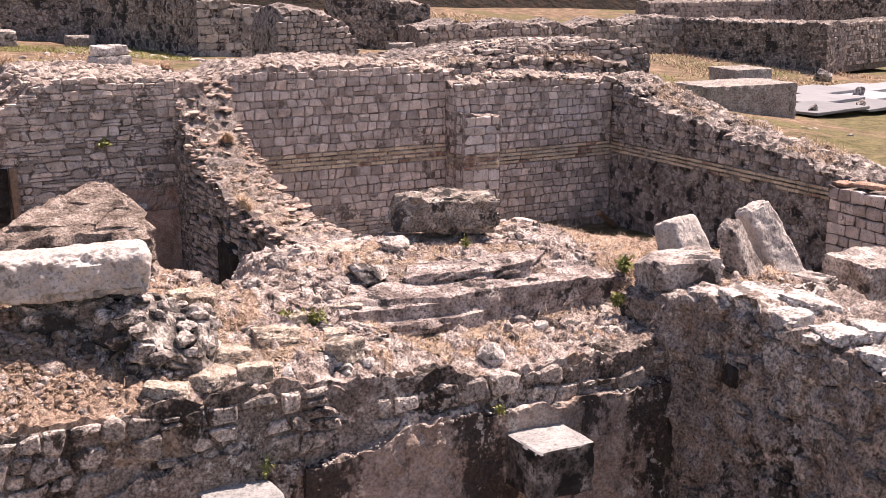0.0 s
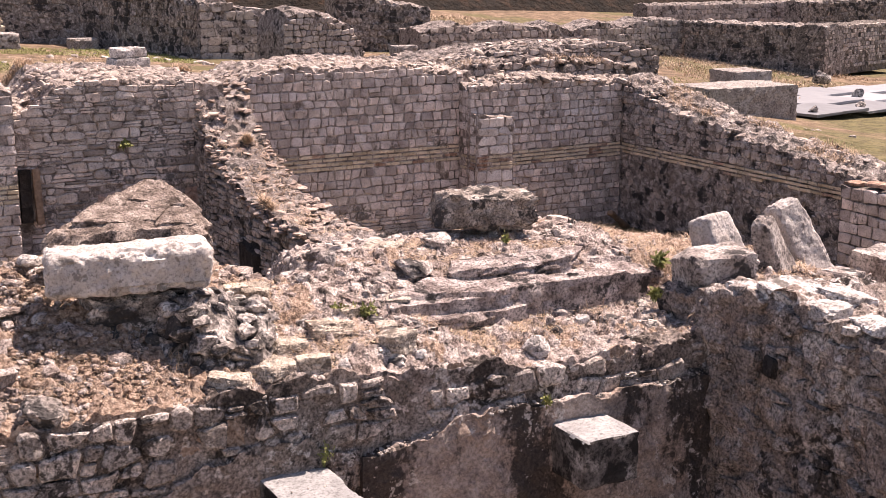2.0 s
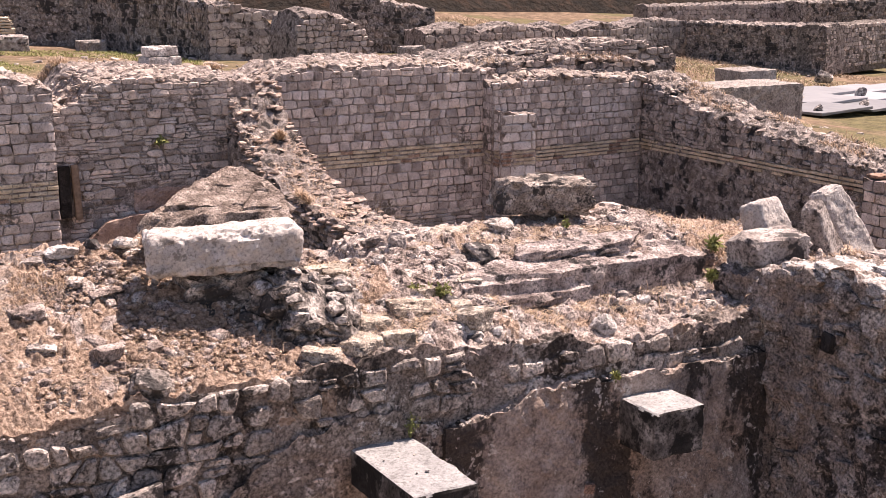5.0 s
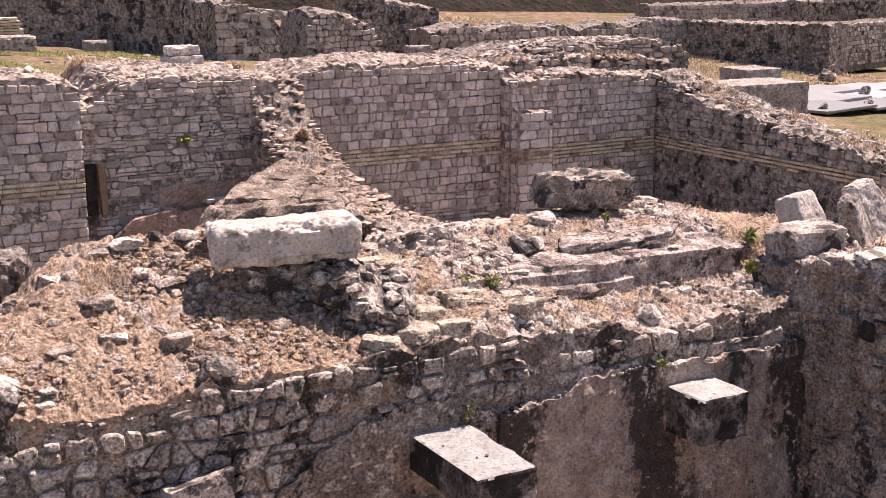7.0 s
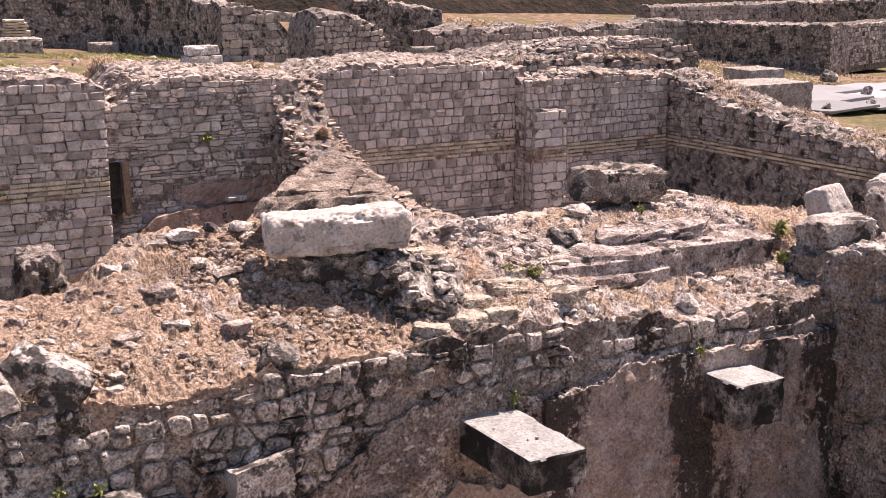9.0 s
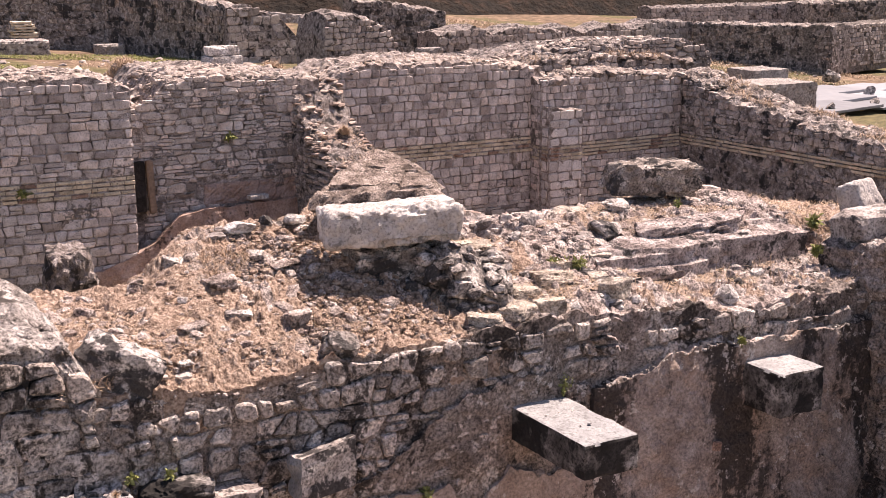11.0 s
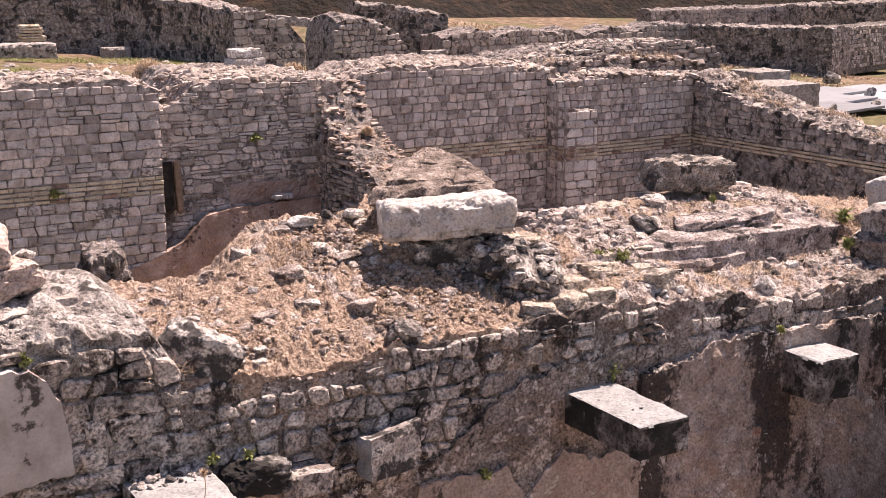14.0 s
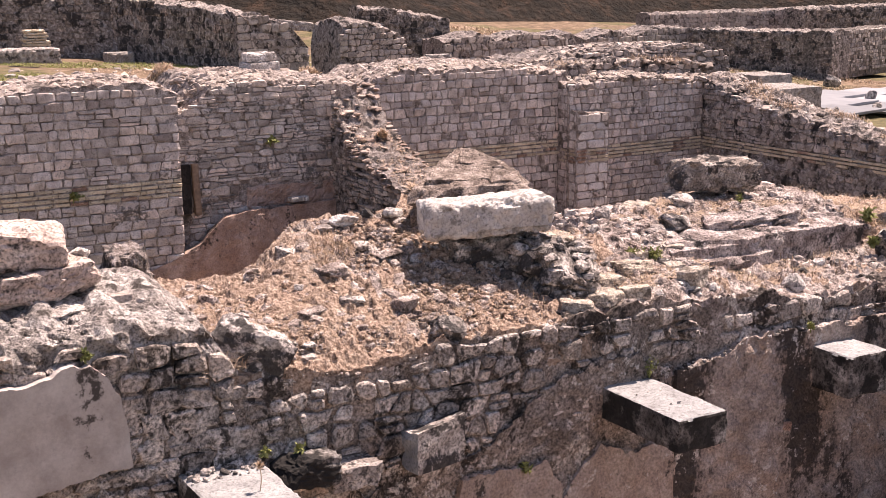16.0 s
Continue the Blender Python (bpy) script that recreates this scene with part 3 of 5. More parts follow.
rows = coursed(0.0, 0.33, -2.2, line((0, 0.38), (1, 0.38)), rA, bands=BAND, h=(0.17, 0.22), w=(0.16, 0.3), kind="quoin", wander=0.006)
lay(wall_pilaster, rows, (10.12, 15.41), (10.12, 15.07), limit=60, proud=0.012)
topR = line((0, 0.92), (0.4, 0.8), (2.0, 0.43), (3.3, 0.22), (4.8, 0.0), (6.2, -0.12), (7.3, -0.27), (9, -0.32), (12, -0.35))
wall_right = wall("wall_right", (14.2, 15.6), (14.2, 3.0), 1.35, GZ, topR, 25, CORE_DARK, "long weathered rubble wall with pale brick bands", amp=0.04, crown=0.12, topamp=0.12)
rows = coursed(0.2, 8.6, -0.72, topR, rA, bands=BAND, h=(0.12, 0.19), w=(0.12, 0.27), kind="dark", skip=0.06, wander=0.022, split=0.2)
lay(wall_right, rows, (14.2, 15.6), (14.2, 3.0), near=(4.0, -0.4), limit=300, proud=0.03)
rows = coursed(0.2, 8.6, -2.2, line((0, -0.72), (9, -0.72)), rA, h=(0.10, 0.18), w=(0.10, 0.24), kind="dark", skip=0.3, wander=0.03, split=0.2)
lay(wall_right, rows, (14.2, 15.6), (14.2, 3.0), limit=0, proud=0.0)

# spur wall; its small arched opening is a shade-dark lump added further on
topS = line((0, 1.30), (0.5, 1.05), (0.8, 0.55), (1.3, 0.28), (1.9, 0.02), (3.1, -0.35), (4.4, -0.55), (6.2, -0.55), (8.0, -0.6))
wall_spur = wall("wall_spur", (3.95, 15.4), (3.95, 7.4), 1.05, GZ, topS, 26, CORE, "broken rubble spur wall stepping down", amp=0.06, step=0.06)

# ruined core rising in steps behind the main wall
tier1 = line((0, 1.05), (0.8, 1.32), (2.5, 1.38), (4.6, 1.30), (5.6, 1.1))
wall_core = wall("wall_core", (9.6, 16.05), (15.2, 16.25), 1.4, GZ, tier1, 27, CORE, "ragged rubble core of a thick ruined wall", step=0.06, amp=0.07, topamp=0.10)
rows = coursed(0.0, 5.5, 0.85, tier1, rA, h=(0.08, 0.16), w=(0.12, 0.34), kind="rubble", skip=0.25, wander=0.03)
lay(wall_core, rows, (9.6, 16.05), (15.2, 16.25), proud=0.05, limit=150, seed=21)
tier2 = line((0, 1.22), (2.0, 1.30), (4.4, 1.42), (5.6, 1.54), (7.3, 1.63), (9.0, 1.63), (9.8, 1.48), (10.2, 1.25))
wall_crest = wall("wall_crest", (6.2, 16.9), (16.4, 16.95), 2.2, GZ, tier2, 28, CORE, "ragged rubble crest of a thick ruined wall", step=0.07, amp=0.07, topamp=0.08)
rows = coursed(0.0, 10.1, 1.1, tier2, rA, h=(0.08, 0.16), w=(0.14, 0.36), kind="rubble", skip=0.25, wander=0.03)
lay(wall_crest, rows, (6.2, 16.9), (16.4, 16.95), proud=0.05, limit=150, seed=22)


def mound_z(x, y):
    """Height of the rubble mound and of the tongue of debris that runs back from it."""
    x, y = np.asarray(x, float), np.asarray(y, float)
    front = np.interp(x, [-4.2, -3.5, -2.8, -2.0, -1.1, 0.15, 1.0, 2.0, 3.2, 3.7, 4.2, 6.0], [0.62, 0.6, 0.5, 0.6, 0.6, 0.6, 0.5, 0.40, 0.40, 0.6, 0.78, 0.74])
    k = smoothstep(0.1, 0.42, y)
    left = np.interp(y, [0.1, 0.3, 0.5, 0.8, 1.2, 1.7, 2.3], [0.62, 0.68, 0.77, 0.93, 1.14, 1.40, 1.40])
    low = np.interp(y, [0.1, 0.4, 1.7, 2.3], [0.6, 0.84, 1.0, 1.0])
    right = np.interp(y, [0.1, 0.36, 1.0, 1.6, 2.2, 3.0], [0.55, 0.68, 0.80, 0.99, 1.05, 1.0])
    mid = np.interp(y, [0.1, 0.36, 0.9, 1.06, 1.25, 1.6, 2.2, 3.0], [0.38, 0.48, 0.56, 0.60, 0.82, 0.99, 1.05, 1.0])
    e = smoothstep(1.0, 1.7, x)
    right = right * (1 - e) + mid * e
    far = np.interp(y, [0.1, 0.4, 2.2, 3.0], [0.6, 0.80, 0.84, 0.84])
    a, b, c = smoothstep(-1.4, -0.3, x), smoothstep(-2.7, -3.4, x), smoothstep(3.6, 4.5, x)
    z = left * (1 - a) + right * a
    z = z * (1 - b) + low * b
    z = z * (1 - c) + far * c
    z = front * (1 - k) + z * k - 0.3 * np.maximum(0, x - 5.05) - 2.2 * np.maximum(0, x - 6.2)
    yb = np.interp(x, [-4.0, -3.5, -3.0, -2.5, -1.6, -1.0, -0.2, 0.3, 1.4, 2.6, 4.2, 4.7, 5.2, 6.0], [1.8, 1.75, 1.55, 1.85, 1.85, 2.7, 2.6, 1.75, 2.1, 2.7, 2.5, 2.15, 1.8, 1.5])
    z = z - 1.8 * np.maximum(0, y - yb)
    cx = np.interp(y, [2.0, 5.35, 8.7], [2.3, 2.6, 4.4])
    tz = np.interp(y, [1.6, 2.2, 5.35, 8.7, 9.5], [0.9, 1.0, 0.30, -0.55, -0.8]) - 1.7 * np.maximum(0, np.abs(x - cx) - 0.85) - 3.0 * np.maximum(0, 1.9 - y)
    return np.maximum(np.maximum(z, tz), -2.6)


def mound_mesh():
    xs = np.arange(-4.3, 6.6, 0.014)
    ys = np.concatenate([np.arange(0.10, 2.9, 0.014), np.arange(2.9, 9.6, 0.09)])
    X, Y = np.repeat(xs, len(ys)), np.tile(ys, len(xs))
    p = np.stack([X, Y, mound_z(X, Y)], 1)
    q = p.copy()
    q[:, 2] *= 0.4
    stony = smoothstep(-1.2, 0.6, X)
    ridge = 1 - np.abs(fbm(q, 4.2, 4, 31))
    clod = np.clip(fbm(q, 9, 3, 38, 0.6) - 0.1, 0, 1)
    p[:, 2] += 0.045 * fbm(q, 2.2, 4, 30) + (0.03 + 0.02 * stony) * (ridge - 0.5) + 0.014 * fbm(q, 13, 3, 34, 0.55) + 0.06 * clod
    p[:, 2] += 0.03 * smoothstep(0.4, 0.2, Y) - 0.35 * (Y < 0.11)
    step = 0.022 * smoothstep(0.5, 1.6, X) * smoothstep(0.9, 1.2, Y)
    p[:, 2] += step * np.sin(p[:, 2] * 60 + 2 * fbm(q, 2, 2, 36)) * 0.5
    me = mesh("rubble_ground", p, grid_faces(len(xs), len(ys)), EARTH, False)
    me.materials.append(CRUMB)
    f = np.array([g.center[:] for g in me.polygons])
    n = fbm(f * np.array([1, 1, 0.3]), 2.6, 4, 37, 0.6)
    me.polygons.foreach_set("material_index", (n + 1.5 * smoothstep(-0.9, 0.5, f[:, 0]) - 0.9 * smoothstep(3.4, 4.0, f[:, 0]) > 0.78).astype(int))
    return me


tagged(new("ground_mound", mound_mesh()), "rubble mound of dry earth, straw and stone debris", "ground", kind="structure")


def fan_slab(outline, top, zbot, seed, amp=0.02, rings=14, cut=0.035, fine=9):
    """A slab with the plan outline given, its upper side top(x, y), its sides broken in layers down to zbot."""
    o = np.array(outline, float)
    edge = np.concatenate([o[i] + (o[(i + 1) % len(o)] - o[i]) * np.linspace(0, 1, 14)[:-1, None] for i in range(len(o))])
    c = edge.mean(axis=0)
    e3 = np.column_stack([edge, np.full(len(edge), seed)])
    edge = c + (edge - c) * (1 + 0.045 * fbm(e3, 3, 3, seed))[:, None]
    n = len(edge)
    rows = []
    for r in np.linspace(0.02, 1, rings):
        xy = c + (edge - c) * r
        rows.append(np.column_stack([xy, top(xy[:, 0], xy[:, 1])]))
    ztop = rows[-1][:, 2]
    for s in np.linspace(0, 1, 7)[1:]:
        xy = edge + 0
        z = ztop + (zbot - ztop) * s
        d = cut * (fbm(np.column_stack([edge * 0.6, z * 6]), fine * 0.6, 3, seed + 2))
        dr = (edge - c) / np.linalg.norm(edge - c, axis=1)[:, None]
        rows.append(np.column_stack([edge + dr * d[:, None], z]))
    p = np.concatenate(rows)
    k = amp * (fbm(p, 3, 4, seed + 4) + 0.7 * fbm(p, fine * 1.6, 3, seed + 5))
    flat = np.repeat(np.arange(len(rows)), n) < rings
    p[:, 2] += np.where(flat, k, 0)
    f = grid_faces(len(rows), n, True).tolist()
    f.append(list(range(n))[::-1])
    f.append([(len(rows) - 1) * n + i for i in range(n)])
    return p, [q[::-1] for q in f]


def boulder(name, at, size, seed, material, label, turn=(0, 0, 0), category="stone", group="", **kw):
    ob = new(name, mesh(name, *rock_shape(size, seed, **kw), material))
    ob.matrix_basis = pose(*at, *turn)
    return tagged(ob, label, category, group)


# ---- front wall with corbels ----
FX = -9.0
front_top = lambda u: float(np.interp(u + FX, [-9, -4.0, -3.5, -2.8, -2.0, -1.1, 0.15, 1.0, 2.0, 3.2, 3.7], [0.7, 0.62, 0.60, 0.52, 0.62, 0.64, 0.62, 0.54, 0.44, 0.42, 0.5]))
wall_front = wall("wall_front", (FX, 0.09), (3.75, 0.09), 0.5, GZ, front_top, 41, STAINED_MORTAR, "retaining wall of rubble stone with dark stains", step=0.025, amp=0.018, topamp=0.09)
rf = np.random.RandomState(5)
rows = coursed(4.0, 12.6, -0.35, front_top, rf, h=(0.12, 0.19), w=(0.12, 0.30), kind="front", skip=0.05, wander=0.024, split=0.2, gap=(0.010, 0.038), over=0.85)
lay(wall_front, rows, (FX, 0.09), (3.75, 0.09), depth=0.07, proud=0.03, near=(7.4, 0.2), limit=300, seed=3, inside=lambda a, z: (a + FX < 0.35 or z > 0.16) and not (a + FX > -1.5 and (a * 7.3 + z * 13.7) % 1 < 0.3))
rows = coursed(4.0, 8.4, -1.5, line((0, -0.35), (20, -0.35)), rf, h=(0.11, 0.18), w=(0.12, 0.28), kind="front", skip=0.2, wander=0.03, gap=(0.010, 0.038))
lay(wall_front, rows, (FX, 0.09), (3.75, 0.09), depth=0.06, proud=0.022, limit=0, seed=4)
PX = 0.28
lower = line((0, 0.0), (0.25, 0.06), (0.5, 0.07), (0.75, 0.15), (1.4, 0.20), (1.7, 0.17), (2.5, 0.13), (3.4, 0.18))
part("plaster", mesh("plaster", *wall_shape((PX, 0.0), (3.68, 0.0), 0.12, GZ, lower, 43, step=0.025, amp=0.022, topamp=0.06), STAINED), wall_front, label="black and ochre stained plaster")
lower2 = line((0, -0.5), (0.7, -0.4), (1.2, -0.30), (1.6, -0.05), (1.9, 0.14), (2.3, 0.24), (2.7, 0.2), (3.2, 0.06))
part("plaster", mesh("plaster", *wall_shape((-2.9, 0.055), (0.3, 0.055), 0.08, GZ, lower2, 44, step=0.03, amp=0.02, topamp=0.10), STAINED_MORTAR), wall_front, label="brown stained plaster remains")

lower3 = line((0, -0.85), (0.1, -0.55), (0.35, -0.53), (0.7, -0.62), (0.95, -0.60), (1.1, -0.85))
part("plaster", mesh("plaster", *wall_shape((-2.08, 0.012), (-0.98, 0.012), 0.06, GZ, lower3, 48, step=0.02, amp=0.012, topamp=0.07), PINKPLASTER), wall_front, label="broken pinkish plaster remains")
lower4 = line((0, -0.98), (0.12, -0.80), (0.28, -0.66), (0.42, -0.50), (0.7, -0.66), (1.2, -0.62), (1.3, -0.9))
part("plaster", mesh("plaster", *wall_shape((-0.98, 0.008), (0.30, 0.008), 0.06, GZ, lower4, 49, step=0.02, amp=0.012, topamp=0.07), PINKPLASTER), wall_front, label="broken pinkish plaster remains")
part("brick", mesh("brick", *rock_shape((0.11, 0.08, 0.09), 50, 3, 5, 0.05, 0.6), REDBRICK), wall_front, pose(1.66, -0.01, -0.76, 0, 12, 0), label="broken pinkish brick in the plaster")


def panel_shape():
    """The surviving patch of pale plaster, with a broken outline."""
    up = [(-9.0, 0.98), (-6.2, 0.93), (-5.6, 0.86), (-5.35, 0.90), (-5.1, 0.945), (-4.95, 0.93), (-4.86, 0.85), (-4.79, 0.72)]
    lo = [(-4.70, 0.18), (-4.9, 0.15), (-5.2, 0.12), (-5.63, 0.08), (-9.0, 0.02)]
    n = 120
    us = np.linspace(0, 1, n)
    tx = np.interp(us, np.linspace(0, 1, len(up)), [p[0] for p in up])
    tz = np.interp(us, np.linspace(0, 1, len(up)), [p[1] for p in up])
    rev = lo[::-1]
    bx = np.interp(us, np.linspace(0, 1, len(rev)), [p[0] for p in rev])
    bz = np.interp(us, np.linspace(0, 1, len(rev)), [p[1] for p in rev])
    rows = []
    for s in np.linspace(0, 1, 24):
        x, z = tx * s + bx * (1 - s), tz * s + bz * (1 - s)
        q = np.stack([x, z, x * 0], 1)
        k = 0.022 * fbm(q, 7, 4, 6) * (1 if s in (0, 1) else 0)
        x = x + np.where(us > 0.98, 0.02 * fbm(q, 9, 3, 8), 0)
        rows.append(np.stack([x, -0.012 + 0.006 * fbm(q, 2, 3, 7), z + k], 1))
    a = np.concatenate(rows)
    b = a + np.array([0, 0.09, 0])
    m = len(a)
    f = grid_faces(24, n).tolist()
    g = [[i + m for i in q[::-1]] for q in f]
    ring = [i for i in range(n)] + [r * n + n - 1 for r in range(1, 24)] + [23 * n + i for i in range(n - 2, -1, -1)] + [r * n for r in range(22, 0, -1)]
    side = [[ring[i], ring[(i + 1) % len(ring)], ring[(i + 1) % len(ring)] + m, ring[i] + m] for i in range(len(ring))]
    return np.concatenate([a, b]), [q[::-1] for q in f] + [q[::-1] for q in g] + side


part("plaster_patch", mesh("plaster_patch", *panel_shape(), PALEPLASTER), wall_front, label="smooth pale grey plaster patch")

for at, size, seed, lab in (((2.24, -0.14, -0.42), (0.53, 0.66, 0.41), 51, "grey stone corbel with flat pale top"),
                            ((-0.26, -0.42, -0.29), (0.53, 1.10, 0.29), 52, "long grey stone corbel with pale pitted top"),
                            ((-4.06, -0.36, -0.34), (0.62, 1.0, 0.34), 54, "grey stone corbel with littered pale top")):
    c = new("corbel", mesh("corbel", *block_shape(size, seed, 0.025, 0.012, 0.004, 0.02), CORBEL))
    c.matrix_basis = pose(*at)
    c.data.materials.append(CRUST_SHADE)
    # Faces not turned upwards take the dark stone, which paints in their shade.
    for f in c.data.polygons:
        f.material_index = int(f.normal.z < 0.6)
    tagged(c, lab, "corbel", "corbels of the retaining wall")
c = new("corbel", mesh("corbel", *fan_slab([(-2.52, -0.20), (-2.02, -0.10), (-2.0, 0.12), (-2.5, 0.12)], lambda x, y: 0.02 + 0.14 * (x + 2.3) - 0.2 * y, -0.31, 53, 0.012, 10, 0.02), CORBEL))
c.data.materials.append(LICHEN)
# Upper and sunward faces stay pale, the others dark: shade put into colour.
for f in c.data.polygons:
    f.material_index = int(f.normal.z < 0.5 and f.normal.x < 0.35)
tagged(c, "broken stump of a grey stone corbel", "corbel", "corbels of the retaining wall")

# ---- side wall ----
side_top = line((0, 0.80), (0.5, 0.82), (0.9, 0.92), (1.4, 1.0), (1.75, 0.95), (2.3, 0.92), (3.0, 0.88), (5.6, 0.84))
wall_side = wall("wall_side", (3.66, 0.7), (3.66, -4.9), 1.15, GZ, side_top, 45, SIDEWALL, "dark weathered side wall with pale broken top", step=0.035, amp=0.06, topamp=0.10)
rows = coursed(0.6, 4.2, 0.2, side_top, rf, h=(0.10, 0.18), w=(0.12, 0.30), kind="side", skip=0.6, wander=0.06, split=0.25)
lay(wall_side, rows, (3.66, 0.7), (3.66, -4.9), depth=0.06, proud=0.02, limit=120, seed=8)
rows = coursed(0.6, 4.2, -1.6, line((0, 0.2), (9, 0.2)), rf, h=(0.09, 0.17), w=(0.10, 0.24), kind="side", skip=0.5, wander=0.03)
lay(wall_side, rows, (3.66, 0.7), (3.66, -4.9), depth=0.05, proud=0.0, limit=0, seed=9)

# Solid lump in the side wall; its dark colour paints a hole's shade.
part("putlog_hole_shade", mesh("putlog_hole_shade", *rock_shape((0.08, 0.16, 0.20), 57, 3, 7, 0.06, 0.4), SHADOWSTONE), wall_side, pose(3.62, -0.71, 0.42), label="near-black lump painted as the shade of a masonry hole")
part("stone", mesh("stone", *rock_shape((0.16, 0.20, 0.27), 58, 4, 8, 0.05, 0.5), SIDESTONE), wall_side, pose(3.62, -0.47, 0.40, 0, 0, 8))

# ---- terrace ----
ter_top = line((0, 1.16), (4.3, 1.12), (4.75, 1.08), (4.95, 1.0), (5.05, 0.80), (5.15, 0.66))
terrace = wall("wall_terrace", (-9.0, 0.12), (-3.85, 0.12), 2.3, GZ, ter_top, 46, PALECRUMB, "pale rubble masonry terrace with broken edge", step=0.035, amp=0.05, crown=0.14, topamp=0.09)
rows = coursed(2.4, 5.1, 0.0, ter_top, rf, h=(0.13, 0.19), w=(0.16, 0.34), kind="front", skip=0.05, wander=0.026, split=0.2, over=0.95, gap=(0.01, 0.035))
lay(terrace, rows, (-9.0, 0.12), (-3.85, 0.12), depth=0.09, proud=0.06, limit=200, seed=12)

# ---- large loose stones ----
wb = new("stone_block", mesh("stone_block", *block_shape((1.18, 0.44, 0.33), 61, 0.015, 0.07, 0.016, 0.06), BLOCKSTONE))
wb.matrix_basis = pose(-1.13, 1.0, 1.285, 0, -0.5, -11)
tagged(wb, "long pale limestone block with sunlit rough top", "stone block")
stub = new("masonry_stub", mesh("masonry_stub", *fan_slab([(-1.45, 1.02), (-0.95, 0.90), (-0.75, 0.52), (-0.34, 0.42), (-0.16, 0.72), (-0.3, 1.25), (-1.45, 1.5)], lambda x, y: 1.22 - 0.16 * smoothstep(-0.8, -0.2, x) - 0.25 * smoothstep(0.75, 0.4, y), 0.60, 62, 0.05, 26, 0.12, 9), STUB))
tagged(stub, "blackened rubble masonry stub under the pale block", "masonry")
rs = np.random.RandomState(77)
face = np.array([(-1.42, 1.04), (-0.98, 0.92), (-0.78, 0.54), (-0.34, 0.44), (-0.16, 0.72), (-0.24, 1.2)])
for k in range(74):
    i = rs.choice([0, 1, 1, 2, 2, 3, 4])
    x, y = face[i] + (face[i + 1] - face[i]) * rs.rand()
    z = rs.uniform(0.64, 1.16 - 0.10 * (x > -0.8) - 0.1 * (y < 0.6))
    s = rs.uniform(0.08, 0.22) * (1.2 if x < -0.85 else 1.0)
    part("stone", mesh("stone", *rock_shape((s * rs.uniform(1.1, 1.6), s, s * rs.uniform(0.6, 0.9)), 200 + k, 3, 9, 0.05, 0.5 * (k % 2)), STUB if k % 5 else LICHEN), stub, pose(x, y + 0.03, z, rs.uniform(-20, 20), rs.uniform(-20, 20), rs.uniform(0, 180)))
for k in range(30):
    x, y = rs.uniform(-0.78, -0.22), rs.uniform(0.55, 1.2)
    s = rs.uniform(0.07, 0.18)
    part("stone", mesh("stone", *rock_shape((s * 1.3, s, s * 0.7), 280 + k, 3, 9, 0.05), STUB if k % 2 else LICHEN), stub, pose(x, y, 1.22 - 0.16 * float(smoothstep(-0.8, -0.2, x)) - 0.25 * float(smoothstep(0.75, 0.4, y)) + 0.02, rs.uniform(-20, 20), rs.uniform(-20, 20), rs.uniform(0, 180)))
tri = new("stone_slab", mesh("stone_slab", *fan_slab([(-1.62, 1.50), (-1.0, 1.41), (-0.44, 1.38), (-0.34, 1.62), (-0.46, 2.32), (-0.60, 2.38), (-1.16, 1.93)], lambda x, y: 1.645 + 0.24 * (y - 1.5), 1.30, 63, 0.022, 44, 0.10, 16), BROWNSLAB))
for k, (out, up) in enumerate((([(-1.40, 1.60), (-0.78, 1.52), (-0.52, 1.86), (-0.86, 2.08), (-1.2, 1.85)], 0.028), ([(-0.86, 1.92), (-0.46, 1.74), (-0.50, 2.20), (-0.62, 2.26)], 0.034), ([(-0.8, 1.44), (-0.48, 1.43), (-0.42, 1.58), (-0.62, 1.68)], 0.03))):
    part("stone_layer", mesh("stone_layer", *fan_slab(out, lambda x, y, up=up: 1.645 + 0.24 * (y - 1.5) + up, 1.6, 65 + k, 0.014, 16, 0.03, 16), BROWNSLAB), tri)
tagged(tri, "brown weathered triangular slab tilted upwards", "stone slab")
ledge = new("layered_ledge", mesh("layered_ledge", *fan_slab([(1.06, 1.0), (1.7, 0.96), (2.4, 0.98), (3.1, 0.95), (3.68, 1.0), (3.7, 1.3), (2.6, 1.62), (1.6, 1.4), (1.1, 1.2)], lambda x, y: 0.86 + 0.16 * (y - 1.0) + 0.02 * np.sign(np.sin(9 * y + 2 * x)), 0.55, 64, 0.016, 30, 0.05, 16), LEDGE))
tagged(ledge, "pinkish grey stone ledge splitting into layers", "stone ledge")
for k, (out, z0, z1) in enumerate((([(1.16, 0.90), (1.5, 0.87), (1.9, 0.91), (2.3, 0.90), (2.4, 1.1), (1.2, 1.1)], 0.73, 0.55), ([(1.75, 1.30), (2.3, 1.22), (3.0, 1.26), (3.3, 1.5), (1.9, 1.55)], 0.98, 0.85))):
    part("stone_layer", mesh("stone_layer", *fan_slab(out, lambda x, y, z0=z0: z0 + 0.10 * (y - 1), z1, 70 + k, 0.014, 18, 0.05, 16), LEDGE), ledge)
boulder("boulder", (2.64, 2.25, 1.33), (1.0, 0.5, 0.37), 81, DARKBOULDER, "dark lichen-covered oblong boulder lying on rubble", (4, 4, -14), "boulder", sub=5, cuts=10, square=0.8, rough=0.05)
boulder("boulder", (1.98, 2.0, 1.12), (0.34, 0.3, 0.2), 82, LICHEN, "dark rounded stone with sunlit rim", (0, 0, 20), "boulder", rough=0.03)


